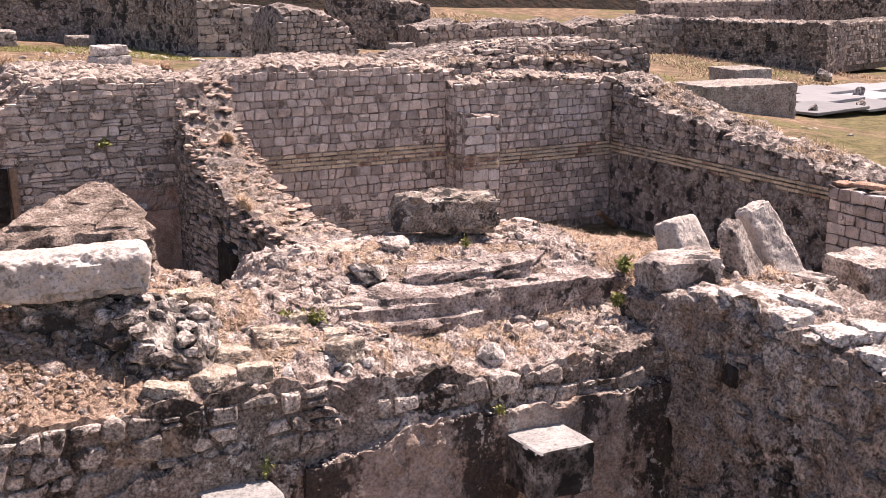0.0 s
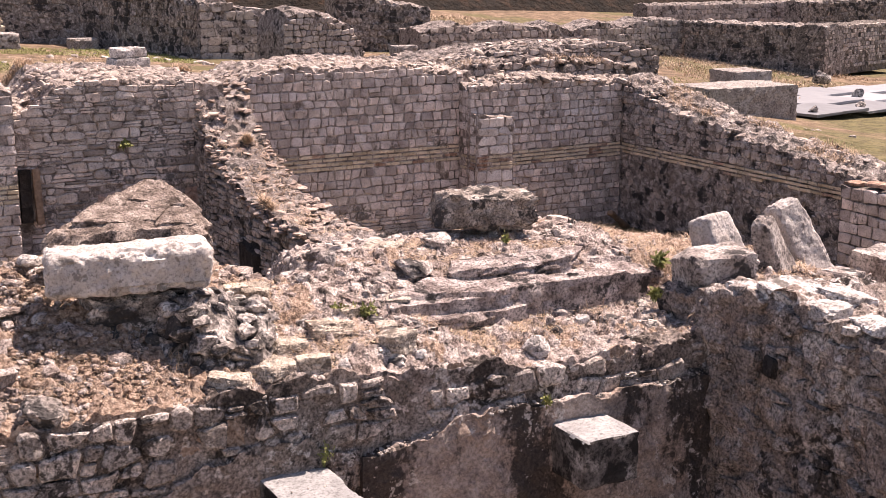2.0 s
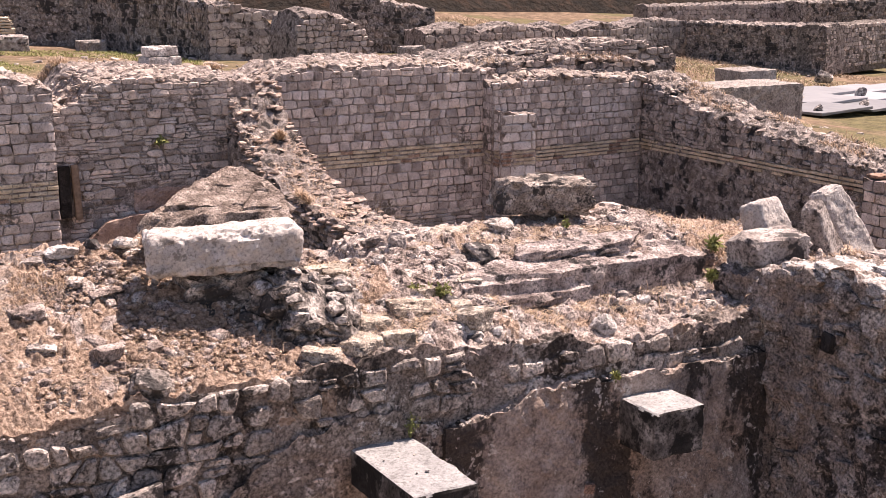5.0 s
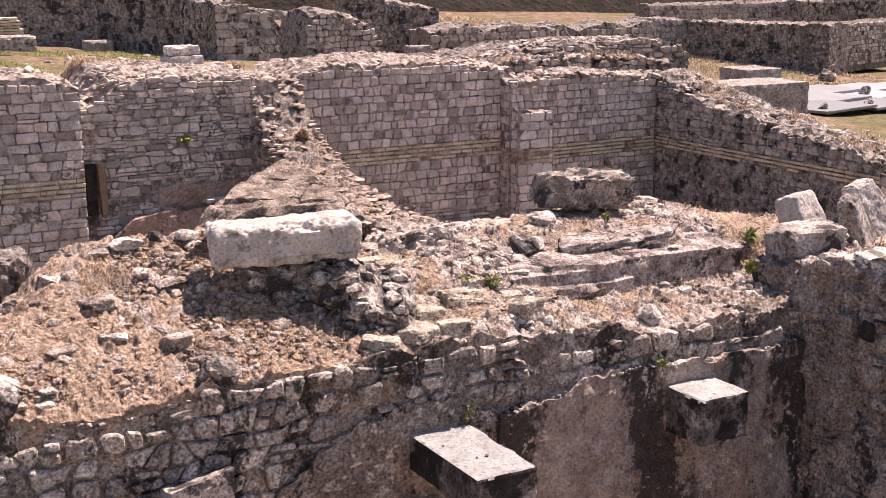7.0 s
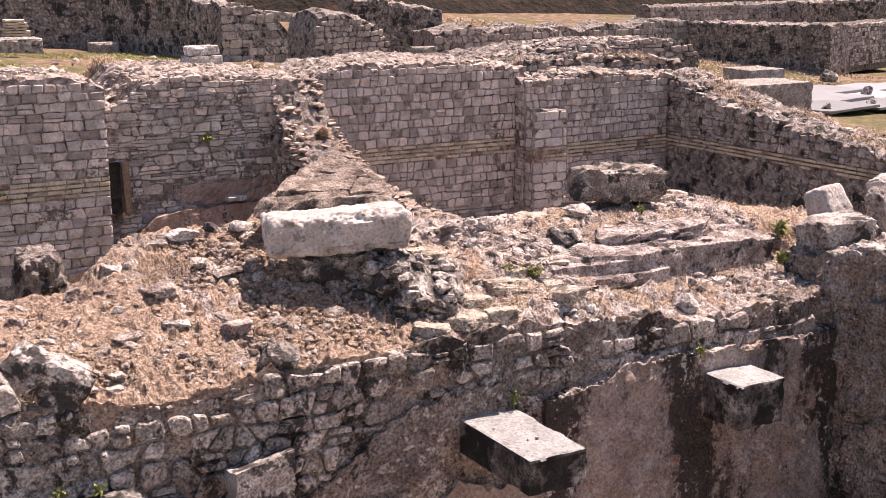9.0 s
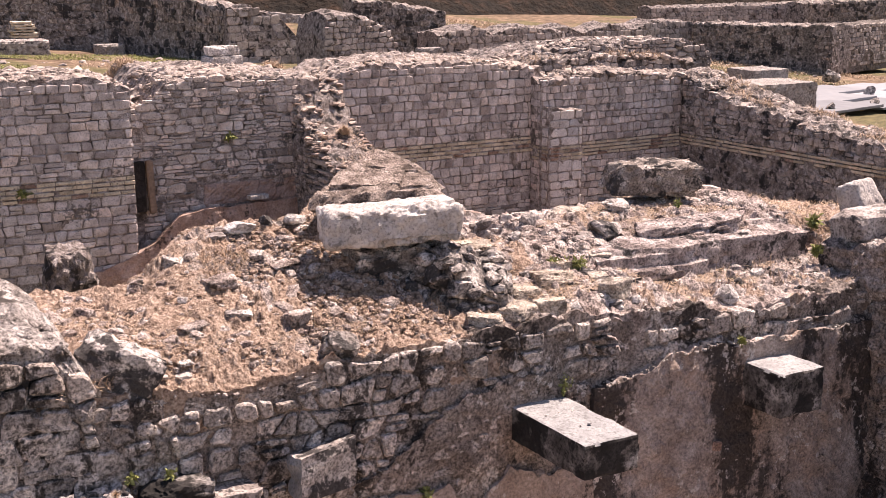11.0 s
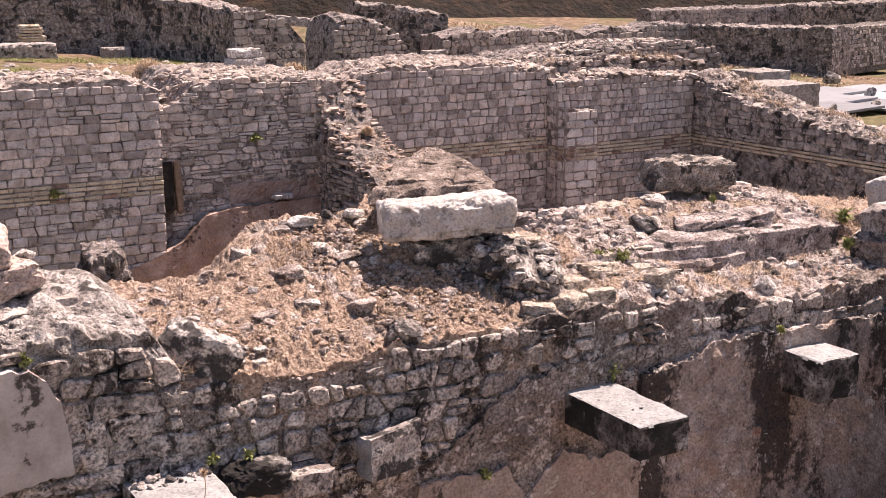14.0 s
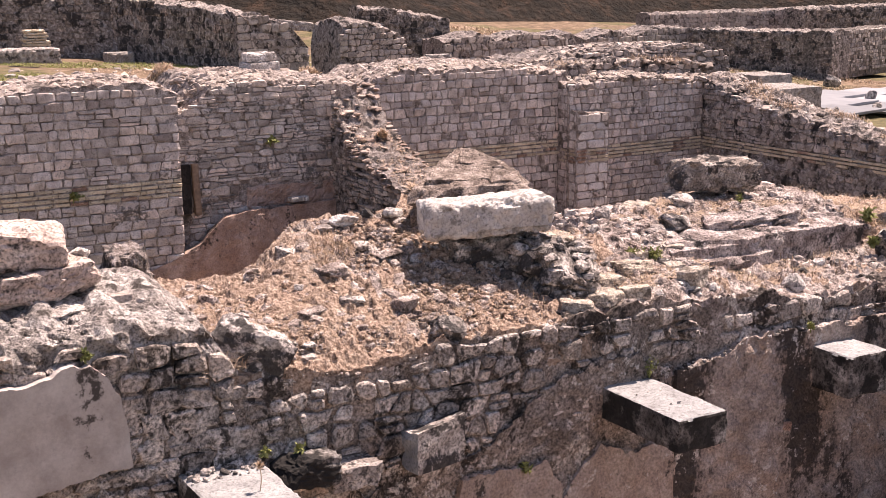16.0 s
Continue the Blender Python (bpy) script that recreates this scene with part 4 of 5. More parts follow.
def worn_block(at, size, seed, material, label, turn, taper=0.2):
    """A broken, weathered building block, narrower towards its top; at is its base."""
    v, f = block_shape(size, seed, 0.022, min(size) * 0.16, 0.012, 0.035)
    k = 1 - taper * v[:, 2:3] / size[2]
    v[:, :2] *= k
    ob = new("stone_block", mesh("stone_block", v, f, material))
    ob.matrix_basis = pose(*at, *turn)
    return tagged(ob, label, "stone block", "blocks beside the side wall")


worn_block((4.60, 0.98, 0.72), (0.46, 0.36, 0.58), 83, BLOCKSTONE, "pale upright limestone block with cracked face", (-20, -4, 12), 0.22)
boulder("stone_block", (4.03, 0.47, 0.94), (0.68, 0.46, 0.38), 84, LIME, "squat grey limestone block with pale top", (0, -2, -8), "stone block", square=0.9, cuts=6, rough=0.03)
worn_block((4.94, 0.62, 0.70), (0.36, 0.34, 0.66), 85, LIME, "wedge-shaped limestone block leaning over", (-8, -22, 24), 0.5)
worn_block((5.95, 1.12, 0.44), (0.40, 0.38, 0.90), 86, BLOCKSTONE, "tall pale limestone block leaning over", (-20, -19, -6), 0.25)
boulder("boulder", (7.3, 1.0, 0.08), (1.5, 0.95, 1.25), 87, LIME, "large grey boulder with sunlit top", (0, 0, 0), "boulder", sub=5, square=0.5, rough=0.04)
boulder("stone", (5.58, 0.42, 0.64), (0.42, 0.32, 0.24), 97, LIME, "squared grey stone beside the leaning blocks", (0, 6, 12), square=0.9, cuts=4, rough=0.03)
boulder("stone", (5.84, 0.36, 0.54), (0.22, 0.2, 0.18), 98, LIME, "small grey stone beside the leaning blocks", (0, 0, 30), square=0.4, rough=0.04)
boulder("boulder", (-2.03, 0.22, 0.73), (0.38, 0.3, 0.34), 88, STUB, "small blackened boulder on the wall edge", (0, 0, 0), "boulder", rough=0.06)
boulder("boulder", (-3.70, 0.30, 0.78), (0.60, 0.36, 0.46), 89, LICHEN, "black-lichened boulder leaning on the terrace", (0, 32, -20), "boulder", square=0.6, cuts=6, rough=0.06)
boulder("stone_block", (-5.2, 0.98, 1.66), (0.78, 0.55, 0.36), 90, PINKROCK, "pinkish squared stone stacked on the terrace", (0, 3, -8), "stone block", square=0.8, cuts=6, rough=0.04)
boulder("stone_block", (-5.05, 0.93, 1.38), (0.88, 0.55, 0.28), 91, PINKROCK, "pinkish stone under a squared stone", (2, -4, 12), "stone block", square=0.7, cuts=6, rough=0.05)
boulder("stone", (-3.42, -0.06, -0.10), (0.52, 0.34, 0.26), 95, CRUST_SHADE, "black-crusted broken stone beside a corbel", (0, 8, 6), square=0.4, rough=0.06)
boulder("stone", (-3.02, -0.02, -0.24), (0.46, 0.3, 0.2), 96, LIME, "pale broken stone stump in the wall", (0, -4, 0), square=0.7, rough=0.04)
boulder("stone", (-4.74, 1.02, 1.54), (0.18, 0.16, 0.10), 92, WHITE, "small pale stone on stacked stones", (0, 0, 30), rough=0.05)
boulder("stone", (-4.53, 0.75, 1.21), (0.18, 0.14, 0.09), 93, RUBBLE, "small dark flat stone on the terrace", (0, 4, 5), square=0.9, rough=0.03)
boulder("stone", (-4.98, 0.62, 1.20), (0.34, 0.28, 0.08), 94, LIME, "flat grey stone lying on the terrace", (0, 0, 10), rough=0.04)

# ---- smaller stones on the mound ----
def settle(x, y, w, h, k, material, label, d=None, sq=0.7, turn=None, name="stone", group="loose stones on the mound"):
    z = float(mound_z(x, y))
    rz = (k * 37) % 60 - 30 if turn is None else turn
    return boulder(name, (x, y, z + h * 0.30), (w, d or w * 0.85, h * 0.85), k, material, label, ((k * 13) % 9 - 4, (k * 7) % 11 - 5, rz), "stone", group, sub=4, square=sq, cuts=9, rough=0.05)


STONES_OCHRE = [(-0.63, 0.3, 0.3, 0.17), (-0.05, 0.64, 0.32, 0.14), (0.03, 0.33, 0.26, 0.2), (-0.27, 0.35, 0.32, 0.16), (0.37, 0.81, 0.36, 0.18), (0.85, 0.75, 0.2, 0.09), (0.79, 0.41, 0.26, 0.23), (-0.13, 1.52, 0.2, 0.16), (1.48, 2.13, 0.35, 0.1), (-0.09, 1.18, 0.18, 0.12), (1.17, 1.18, 0.21, 0.08), (0.63, 1.04, 0.18, 0.12), (0.0, 1.44, 0.25, 0.2)]
STONES_WHITE = [(2.02, 0.34, 0.27, 0.24), (1.52, 1.52, 0.36, 0.24), (0.49, 1.59, 0.2, 0.15), (1.18, 1.45, 0.24, 0.1), (2.75, 0.72, 0.16, 0.14), (2.45, 0.74, 0.11, 0.16), (0.91, 0.29, 0.13, 0.15), (0.82, 1.87, 0.19, 0.27), (3.98, 0.94, 0.15, 0.14), (1.22, 1.45, 0.19, 0.15), (0.27, 0.26, 0.15, 0.18), (-2.48, 1.55, 0.19, 0.17), (-2.22, 1.65, 0.27, 0.14), (-1.98, 1.68, 0.15, 0.14), (-1.7, 1.67, 0.22, 0.13)]
STONES_DARK = [(-2.87, 1.44, 0.19, 0.15), (-3.14, 1.5, 0.16, 0.1), (-2.62, 1.08, 0.26, 0.2), (-2.6, 0.77, 0.27, 0.13), (-2.17, 0.62, 0.23, 0.23), (-2.0, 1.22, 0.29, 0.11), (-2.96, 1.0, 0.09, 0.15), (-2.98, 0.72, 0.27, 0.1), (-3.54, 0.8, 0.12, 0.14), (-3.57, 0.4, 0.22, 0.15), (-3.57, 0.68, 0.15, 0.14), (-2.36, 0.27, 0.15, 0.07), (-3.18, 0.33, 0.14, 0.08), (-3.4, 0.27, 0.14, 0.09), (1.21, 1.76, 0.15, 0.16), (3.79, 0.77, 0.15, 0.17)]
for k, (x, y, w, h) in enumerate(STONES_OCHRE):
    settle(x, y, w * 1.05, h * 0.95, 300 + k, YELLOW, "flat ochre stone with squared edges lying loose")
for k, (x, y, w, h) in enumerate(STONES_WHITE):
    settle(x, y, w, h, 340 + k, WHITE if k % 2 == 0 else LIME, "pale rough limestone lump lying loose", sq=0.0)
for k, (x, y, w, h) in enumerate(STONES_DARK):
    settle(x, y, w, h * 0.55, 380 + k, LICHEN if k % 3 == 0 else CRUMB, "grey lichened stone half sunk in straw", sq=0.1)


# ---- loose stuff ----
def picks(n, box, keep, rng):
    """n places in the box, thinned by keep(x, y)."""
    got = np.zeros((0, 2))
    for _ in range(60):
        c = np.stack([rng.uniform(box[0], box[1], 4 * n), rng.uniform(box[2], box[3], 4 * n)], 1)
        k = np.broadcast_to(keep(c[:, 0], c[:, 1]), (len(c),))
        got = np.concatenate([got, c[rng.rand(len(c)) < k]])
        if len(got) >= n:
            break
    return got[:n, 0], got[:n, 1]


def scatter_stones(name, n, box, size, seed, material, z_of, keep, label, sink=0.25, flat=1.0):
    """Small broken stones in one mesh."""
    rng = np.random.RandomState(seed)
    shapes = [rock_shape((1, rng.uniform(0.6, 0.95), flat * rng.uniform(0.4, 0.75)), 500 + seed + i, 2, 5, 0.05, rng.choice([0.4, 0.9])) for i in range(10)]
    X, Y = picks(n, box, keep, rng)
    Z = np.broadcast_to(z_of(X, Y), X.shape)
    out = []
    for x, y, z in zip(X, Y, Z):
        s = size[0] * (size[1] / size[0]) ** (rng.rand() ** 1.7)
        v, f = shapes[rng.randint(10)]
        m = np.array(Euler((rng.normal() * 0.3, rng.normal() * 0.3, rng.uniform(0, 6.3))).to_matrix())
        out.append((v @ m.T * s + np.array([x, y, z + s * (0.3 - sink)]), f))
    ob = new(name, mesh(name, *join(out), material))
    return tagged(ob, label, "stones", kind="stuff")


mz = mound_z
back = lambda x: (np.interp(x, [-4.0, -3.5, -3.0, -2.5, -1.6, -1.0, -0.2, 0.3, 1.4, 2.6, 4.2, 4.7, 5.2, 6.0], [1.8, 1.75, 1.55, 1.85, 1.85, 2.7, 2.6, 1.75, 2.1, 2.7, 2.5, 2.15, 1.8, 1.5]))
on = lambda x, y: (y < back(x) + 0.1) * 1.0
right_side = lambda x, y: on(x, y) * (0.15 + 0.85 * smoothstep(-0.8, 0.6, x))
left_side = lambda x, y: on(x, y) * (1 - 0.65 * smoothstep(-0.9, 0.8, x))
scatter_stones("rubble", 4400, (-0.6, 5.6, 0.1, 2.8), (0.015, 0.13), 1, CRUMB, mz, right_side, "grey broken rubble scattered over the mound", 0.33)
scatter_stones("rubble", 1400, (-0.4, 5.4, 0.1, 2.8), (0.012, 0.09), 2, LIME, mz, right_side, "pale limestone chips scattered over the mound")
scatter_stones("rubble", 420, (0.0, 3.7, 1.25, 2.75), (0.08, 0.26), 18, CRUMB, mz, right_side, "grey rubble heaped on the mound", 0.34, 0.9)
scatter_stones("rubble", 200, (-0.1, 3.6, 0.15, 1.0), (0.06, 0.18), 19, LICHEN, mz, right_side, "grey rubble on the lower mound", 0.26, 0.9)
scatter_stones("clods", 4500, (-4.0, -0.4, 0.15, 1.85), (0.015, 0.09), 20, EARTH, mz, left_side, "crumbled clods of dry earth", 0.28, 0.9)
scatter_stones("rubble", 3200, (-4.0, 0.0, 0.1, 1.9), (0.010, 0.08), 3, CRUMB, mz, left_side, "small stones among dry straw")
scatter_stones("rubble", 200, (-4.0, -0.9, 0.3, 1.85), (0.05, 0.20), 9, CRUMB, mz, left_side, "lichened stones half sunk in dry straw", 0.32, 0.9)
scatter_stones("rubble", 260, (0.3, 3.66, -0.01, 0.09), (0.01, 0.055), 10, PALECRUMB, lambda x, y: lower(x - PX) + 0.0, lambda x, y: 1.0, "pale crumbs along the plaster edge", 0.3)
scatter_stones("rubble", 200, (-3.9, -0.2, 0.12, 0.34), (0.03, 0.14), 4, DARKSTONE, mz, lambda x, y: 1.0, "rough stones along the wall edge", 0.45)
scatter_stones("rubble", 260, (-0.3, 3.7, 0.12, 0.42), (0.03, 0.15), 5, DARKSTONE, mz, lambda x, y: 1.0, "rough stones along the wall edge", 0.45)
scatter_stones("rubble", 700, (1.2, 5.2, 2.4, 9.0), (0.06, 0.28), 6, RUBBLE, mz, lambda x, y: (mz(x, y) > -0.4 - 0.1 * y) * 1.0, "grey rubble on the debris slope")
scatter_stones("rubble", 190, (3.68, 4.8, -4.5, 0.6), (0.03, 0.15), 7, WHITE, lambda x, y: side_top(0.7 - y) - 0.02, lambda x, y: 1.0, "pale broken stones on the side wall top")
scatter_stones("rubble", 4200, (-7.0, -3.9, 0.16, 2.3), (0.012, 0.09), 8, PALECRUMB, lambda x, y: ter_top(x + 9.0) + 0.14 * np.sin((y - 0.12) / 2.3 * math.pi) - 0.03, lambda x, y: 1.0, "pale rubble on the terrace top")
for k, (x, y, w, d) in enumerate(((3.86, -0.16, 0.30, 0.36), (3.90, -0.62, 0.40, 0.44), (3.84, -1.08, 0.30, 0.36), (4.18, -0.9, 0.36, 0.5), (3.88, -1.55, 0.36, 0.42), (3.86, -2.05, 0.32, 0.44), (4.2, -1.6, 0.3, 0.4))):
    boulder("stone", (x, y, float(side_top(0.7 - y)) + 0.02), (w, d, 0.12), 420 + k, WHITE, "flat pale stone bedded on the side wall", (4 * math.sin(k), 5 * math.cos(2 * k), 25 * math.sin(3 * k)), "stone", "pale stones on the side wall", square=0.6, cuts=7, rough=0.05)
scatter_stones("pebbles", 7, (-0.46, -0.06, -0.85, -0.02), (0.012, 0.035), 41, DARKSTONE, lambda x, y: 0.0 * x + 0.006, lambda x, y: 1.0, "small dark stone bits on a corbel top", 0.15)
scatter_stones("pebbles", 60, (-4.34, -3.78, -0.16, 0.08), (0.02, 0.09), 42, LICHEN, lambda x, y: 0.0 * x + 0.004, lambda x, y: 1.0, "broken stone bits at the back of a corbel", 0.15)
# wall tops of the far room
for seed, n, box, fn in ((11, 500, (-4.5, 0.5, 14.55, 16.6), lambda x, y: topA(x + 8)), (12, 900, (0.7, 4.5, 14.95, 18.4), lambda x, y: topB(x - 0.62)),
                         (13, 600, (4.5, 10.2, 15.75, 16.9), lambda x, y: topC(x - 4.4)), (14, 500, (10.1, 14.6, 15.35, 16.1), lambda x, y: topD(x - 10.06)),
                         (15, 620, (14.25, 15.45, 6.0, 15.5), lambda x, y: topR(15.6 - y))):
    h = {11: 0.08, 12: 0.1, 13: 0.1, 14: 0.1, 15: 0.12}[seed]
    w0, dep = {11: (14.5, 2.2), 12: (14.92, 3.7), 13: (15.72, 2.6), 14: (15.25, 2.6), 15: (14.2, 1.35)}[seed]
    scatter_stones("rubble", int(n * 0.75), box, (0.05, 0.30), seed, TOPRUBBLE, lambda x, y, fn=fn, h=h, w0=w0, dep=dep, seed=seed: fn(x, y) + h * np.sin(np.clip(((x if seed == 15 else y) - w0) / dep, 0, 1) * math.pi), lambda x, y: 1.0, "broken stones along the ruined wall top", 0.36, 0.7)
scatter_stones("rubble", 420, (9.7, 15.1, 16.1, 16.95), (0.05, 0.30), 16, TOPRUBBLE, lambda x, y: tier1(x - 9.6), lambda x, y: 1.0, "broken stones along the ruined wall top", 0.3, 0.7)
scatter_stones("rubble", 700, (6.3, 16.3, 16.95, 18.9), (0.05, 0.30), 17, TOPRUBBLE, lambda x, y: tier2(x - 6.2), lambda x, y: 1.0, "broken stones along the ruined wall top", 0.34, 0.6)
# ragged layered edge of the spur wall
rng_s = np.random.RandomState(55)
spur_bits = []
for k in range(1300):
    a = rng_s.uniform(0.05, 7.9)
    o = rng_s.uniform(-0.06, 1.12)
    s = rng_s.uniform(0.07, 0.34) ** 1.15
    v, f = rock_shape((1, 0.8, rng_s.uniform(0.18, 0.4)), 900 + k % 12, 2, 7, 0.05)
    m = np.array(Euler((rng_s.normal() * 0.12, rng_s.normal() * 0.12, rng_s.uniform(0, 6.3))).to_matrix())
    spur_bits.append((v @ m.T * s + np.array([3.95 + o, 15.4 - a, topS(a) + rng_s.uniform(-0.14, 0.03)]), f))
ob = part("stone_facing", mesh("stone_facing", *join(spur_bits), SPURSTONE), wall_spur)
ob["kind"] = "stuff"
rows = coursed(0.3, 7.6, -2.0, lambda u: topS(u) - 0.05, rng_s, h=(0.06, 0.11), w=(0.16, 0.4), kind="dark", skip=0.3, wander=0.02)
lay(wall_spur, rows, (3.95, 15.4), (3.95, 7.4), depth=0.05, proud=0.04, limit=0, seed=14)


def straw(name, n, box, z_of, keep, seed, length=(0.03, 0.13), rise=0.5, material=STRAW, label="matted dry straw", width=0.0035):
    """Dry stalks lying and standing, each a thin bent blade."""
    rng = np.random.RandomState(seed)
    X, Y = picks(n, box, keep, rng)
    n = len(X)
    P = np.stack([X, Y, np.broadcast_to(z_of(X, Y), X.shape) + 0.005], 1)
    ln, a, up = rng.uniform(*length, n), rng.uniform(0, 6.283, n), np.abs(rng.normal(size=n)) * rise
    d = np.stack([np.cos(a), np.sin(a), 0 * a], 1)
    s = np.stack([-d[:, 1], d[:, 0], 0 * a], 1) * (width * rng.uniform(0.7, 1.5, n))[:, None]
    q = P + d * (ln * 0.55 * np.cos(up))[:, None]
    q[:, 2] += ln * 0.6 * np.sin(up) + 0.004
    r = q + d * (ln * 0.5 * np.cos(up * 0.5))[:, None]
    r[:, 2] += ln * 0.3 * np.sin(up * 0.6)
    v = np.stack([P - s, P + s, q + s, q - s, r], 1).reshape(-1, 3)
    f = [g for i in range(0, 5 * n, 5) for g in ([i, i + 1, i + 2, i + 3], [i + 3, i + 2, i + 4])]
    return tagged(new(name, mesh(name, v, f, material)), label, "dry grass", kind="stuff")


patchy = lambda x, y, s=0: fbm(np.stack([x, y, 0 * x + s], 1), 1.4, 2, 40)
straw("dry_grass", 13000, (-4.0, -0.9, 0.14, 1.85), lambda x, y: mz(x, y) + 0.012, lambda x, y: on(x, y) * (0.25 + 0.75 * (patchy(x, y) > -0.15)), 1, (0.012, 0.05), 0.12, width=0.0014)
straw("dry_grass", 16000, (-0.6, 4.2, 0.15, 2.7), lambda x, y: mz(x, y) + 0.03, lambda x, y: on(x, y) * (patchy(x, y, 3) > 0.1), 2, (0.02, 0.10), 0.22, width=0.0018)
straw("dry_grass", 700, (-4.0, -0.9, 0.14, 1.85), lambda x, y: mz(x, y) + 0.02, lambda x, y: on(x, y) * (patchy(x, y, 21) > 0.25), 9, (0.04, 0.11), 0.7, width=0.002)
straw("dry_grass", 5000, (3.8, 5.6, 0.1, 2.4), lambda x, y: mz(x, y) + 0.02, lambda x, y: on(x, y), 3, (0.03, 0.13), 0.4, width=0.002)
straw("dry_grass", 500, (-4.2, -3.75, 0.12, 0.5), lambda x, y: 0.70, lambda x, y: 1.0, 4, (0.05, 0.22), 0.7)
for seed, box, fn in ((5, (14.3, 15.4, 8.0, 15.4), lambda x, y: topR(15.6 - y) + 0.1), (6, (0.7, 4.4, 15.3, 18.3), lambda x, y: topB(x - 0.62) + 0.12), (7, (5.0, 14.5, 15.9, 16.8), lambda x, y: np.where(x > 10, tier1(x - 9.6), topC(x - 4.4))), (8, (4.0, 4.9, 9, 14.4), lambda x, y: topS(15.4 - y) + 0.08)):
    straw("dry_grass", 1600, box, fn, lambda x, y: (patchy(x * 0.6, y * 0.6, 5) > 0.42) * 1.0, seed, (0.06, 0.22), 0.9, width=0.004)


straw("dry_grass", 900, (4.0, 4.95, 9.5, 14.2), lambda x, y: topS(15.4 - y) + 0.06, lambda x, y: 1.0 * (patchy(x, y, 23) > -0.2), 10, (0.05, 0.16), 0.5, width=0.004)

straw("dry_stalks", 260, (-0.3, 3.9, 0.2, 1.3), lambda x, y: mz(x, y) + 0.01, lambda x, y: on(x, y) * (patchy(x, y, 27) > 0.0), 11, (0.10, 0.24), 1.1, width=0.0026, label="thin dry stalks standing among rubble")


def plant(at, height, n, seed, label, spread=0.6, leaf=0.05, category="plant"):
    """A small weed: thin stems with narrow leaves."""
    rng = np.random.RandomState(seed)
    base = new("weed", None)
    base.matrix_basis = pose(*at)
    tagged(base, label, category, "weeds in the masonry")
    sv, sf, lv, lf = [], [], [], []
    for k in range(n):
        a, t = rng.uniform(0, 6.283), rng.uniform(0, spread)
        d = np.array([math.cos(a) * math.sin(t), math.sin(a) * math.sin(t), math.cos(t)])
        ln = height * rng.uniform(0.5, 1.0)
        s = np.array([-d[1], d[0], 0.01])
        s = s / np.linalg.norm(s) * 0.003
        i = len(sv)
        sv += [-s, s, d * ln]
        sf.append([i, i + 1, i + 2])
        for q in range(5):
            p = d * ln * rng.uniform(0.3, 1.0)
            b = rng.normal(size=3)
            b = b / np.linalg.norm(b) * leaf * rng.uniform(0.6, 1.2)
            c = np.cross(b, rng.normal(size=3))
            c = c / np.linalg.norm(c) * leaf * 0.22
            i = len(lv)
            lv += [p, p + b * 0.5 + c, p + b, p + b * 0.5 - c]
            lf.append([i, i + 1, i + 2, i + 3])
    tagged(part("stems", mesh("stems", sv, sf, LEAF), base), kind="stuff")
    tagged(part("leaves", mesh("leaves", lv, lf, LEAF), base), kind="stuff")


plant((0.78, 1.0, mz(0.78, 1.0)), 0.16, 34, 1, "low green weed among rubble", 1.2, 0.05)
plant((0.55, 1.05, mz(0.55, 1.05)), 0.14, 26, 2, "low green weed among rubble", 1.2, 0.05)
plant((3.54, 0.70, 0.66), 0.12, 20, 3, "bright green grass tuft on rubble", 0.5, 0.07)
plant((3.95, 1.15, 0.82), 0.14, 20, 4, "bright green grass tuft by pale blocks", 0.5, 0.08)
plant((1.9, -0.03, 0.17), 0.10, 18, 5, "small green weed on the plaster ledge", 0.8, 0.04)
plant((-0.02, 0.03, 0.0), 0.24, 26, 6, "thin dry-green weed growing by a corbel", 0.7, 0.03)
plant((-1.35, 0.02, -0.62), 0.13, 22, 7, "small green weed on plaster edge", 1.0, 0.05)
plant((-3.45, -0.02, 0.02), 0.08, 12, 8, "small green weed on the wall foot", 1.0, 0.05)
plant((-3.72, 0.02, 0.03), 0.08, 10, 9, "small green weed beside a corbel", 1.0, 0.05)
plant((-4.98, 0.06, 0.97), 0.10, 18, 10, "small green weed above the plaster patch", 0.9, 0.04)
plant((-1.42, 14.45, -0.42), 0.22, 16, 11, "dark green weed growing in the wall", 1.2, 0.1)
plant((2.55, 14.8, 0.28), 0.14, 12, 12, "dark green weed growing in the wall", 1.2, 0.1)
plant((2.6, 1.75, 1.05), 0.14, 18, 13, "pale green weed on rubble", 0.8, 0.04)


def dried_flower(at, height, head, seed, label):
    """A thin dry stalk with a round seed head of short bristles."""
    base = new("dried_flower", None)
    base.matrix_basis = pose(*at)
    tagged(base, label, "plant")
    a = np.linspace(0, 2 * np.pi, 6)[:-1]
    rings = [np.stack([0.004 * np.cos(a) + 0.012 * math.sin(3 * q), 0.004 * np.sin(a), 0 * a + height * q], 1) for q in np.linspace(0, 1, 8)]
    part("stem", mesh("stem", np.concatenate(rings), grid_faces(8, 5, True), STRAW), base)
    rng = np.random.RandomState(seed)
    d = rng.normal(size=(160, 3))
    d /= np.linalg.norm(d, axis=1)[:, None]
    s = np.cross(d, rng.normal(size=(160, 3)))
    s = s / np.linalg.norm(s, axis=1)[:, None] * 0.004
    c = np.array([0.012 * math.sin(3), 0, height])
    v = np.stack([c - s, c + s, c + d * head * rng.uniform(0.8, 1.1, (160, 1))], 1).reshape(-1, 3)
    tagged(part("seed_head", mesh("seed_head", v, np.arange(480).reshape(-1, 3), STRAW), base, label="fluffy tan seed head"), kind="stuff")


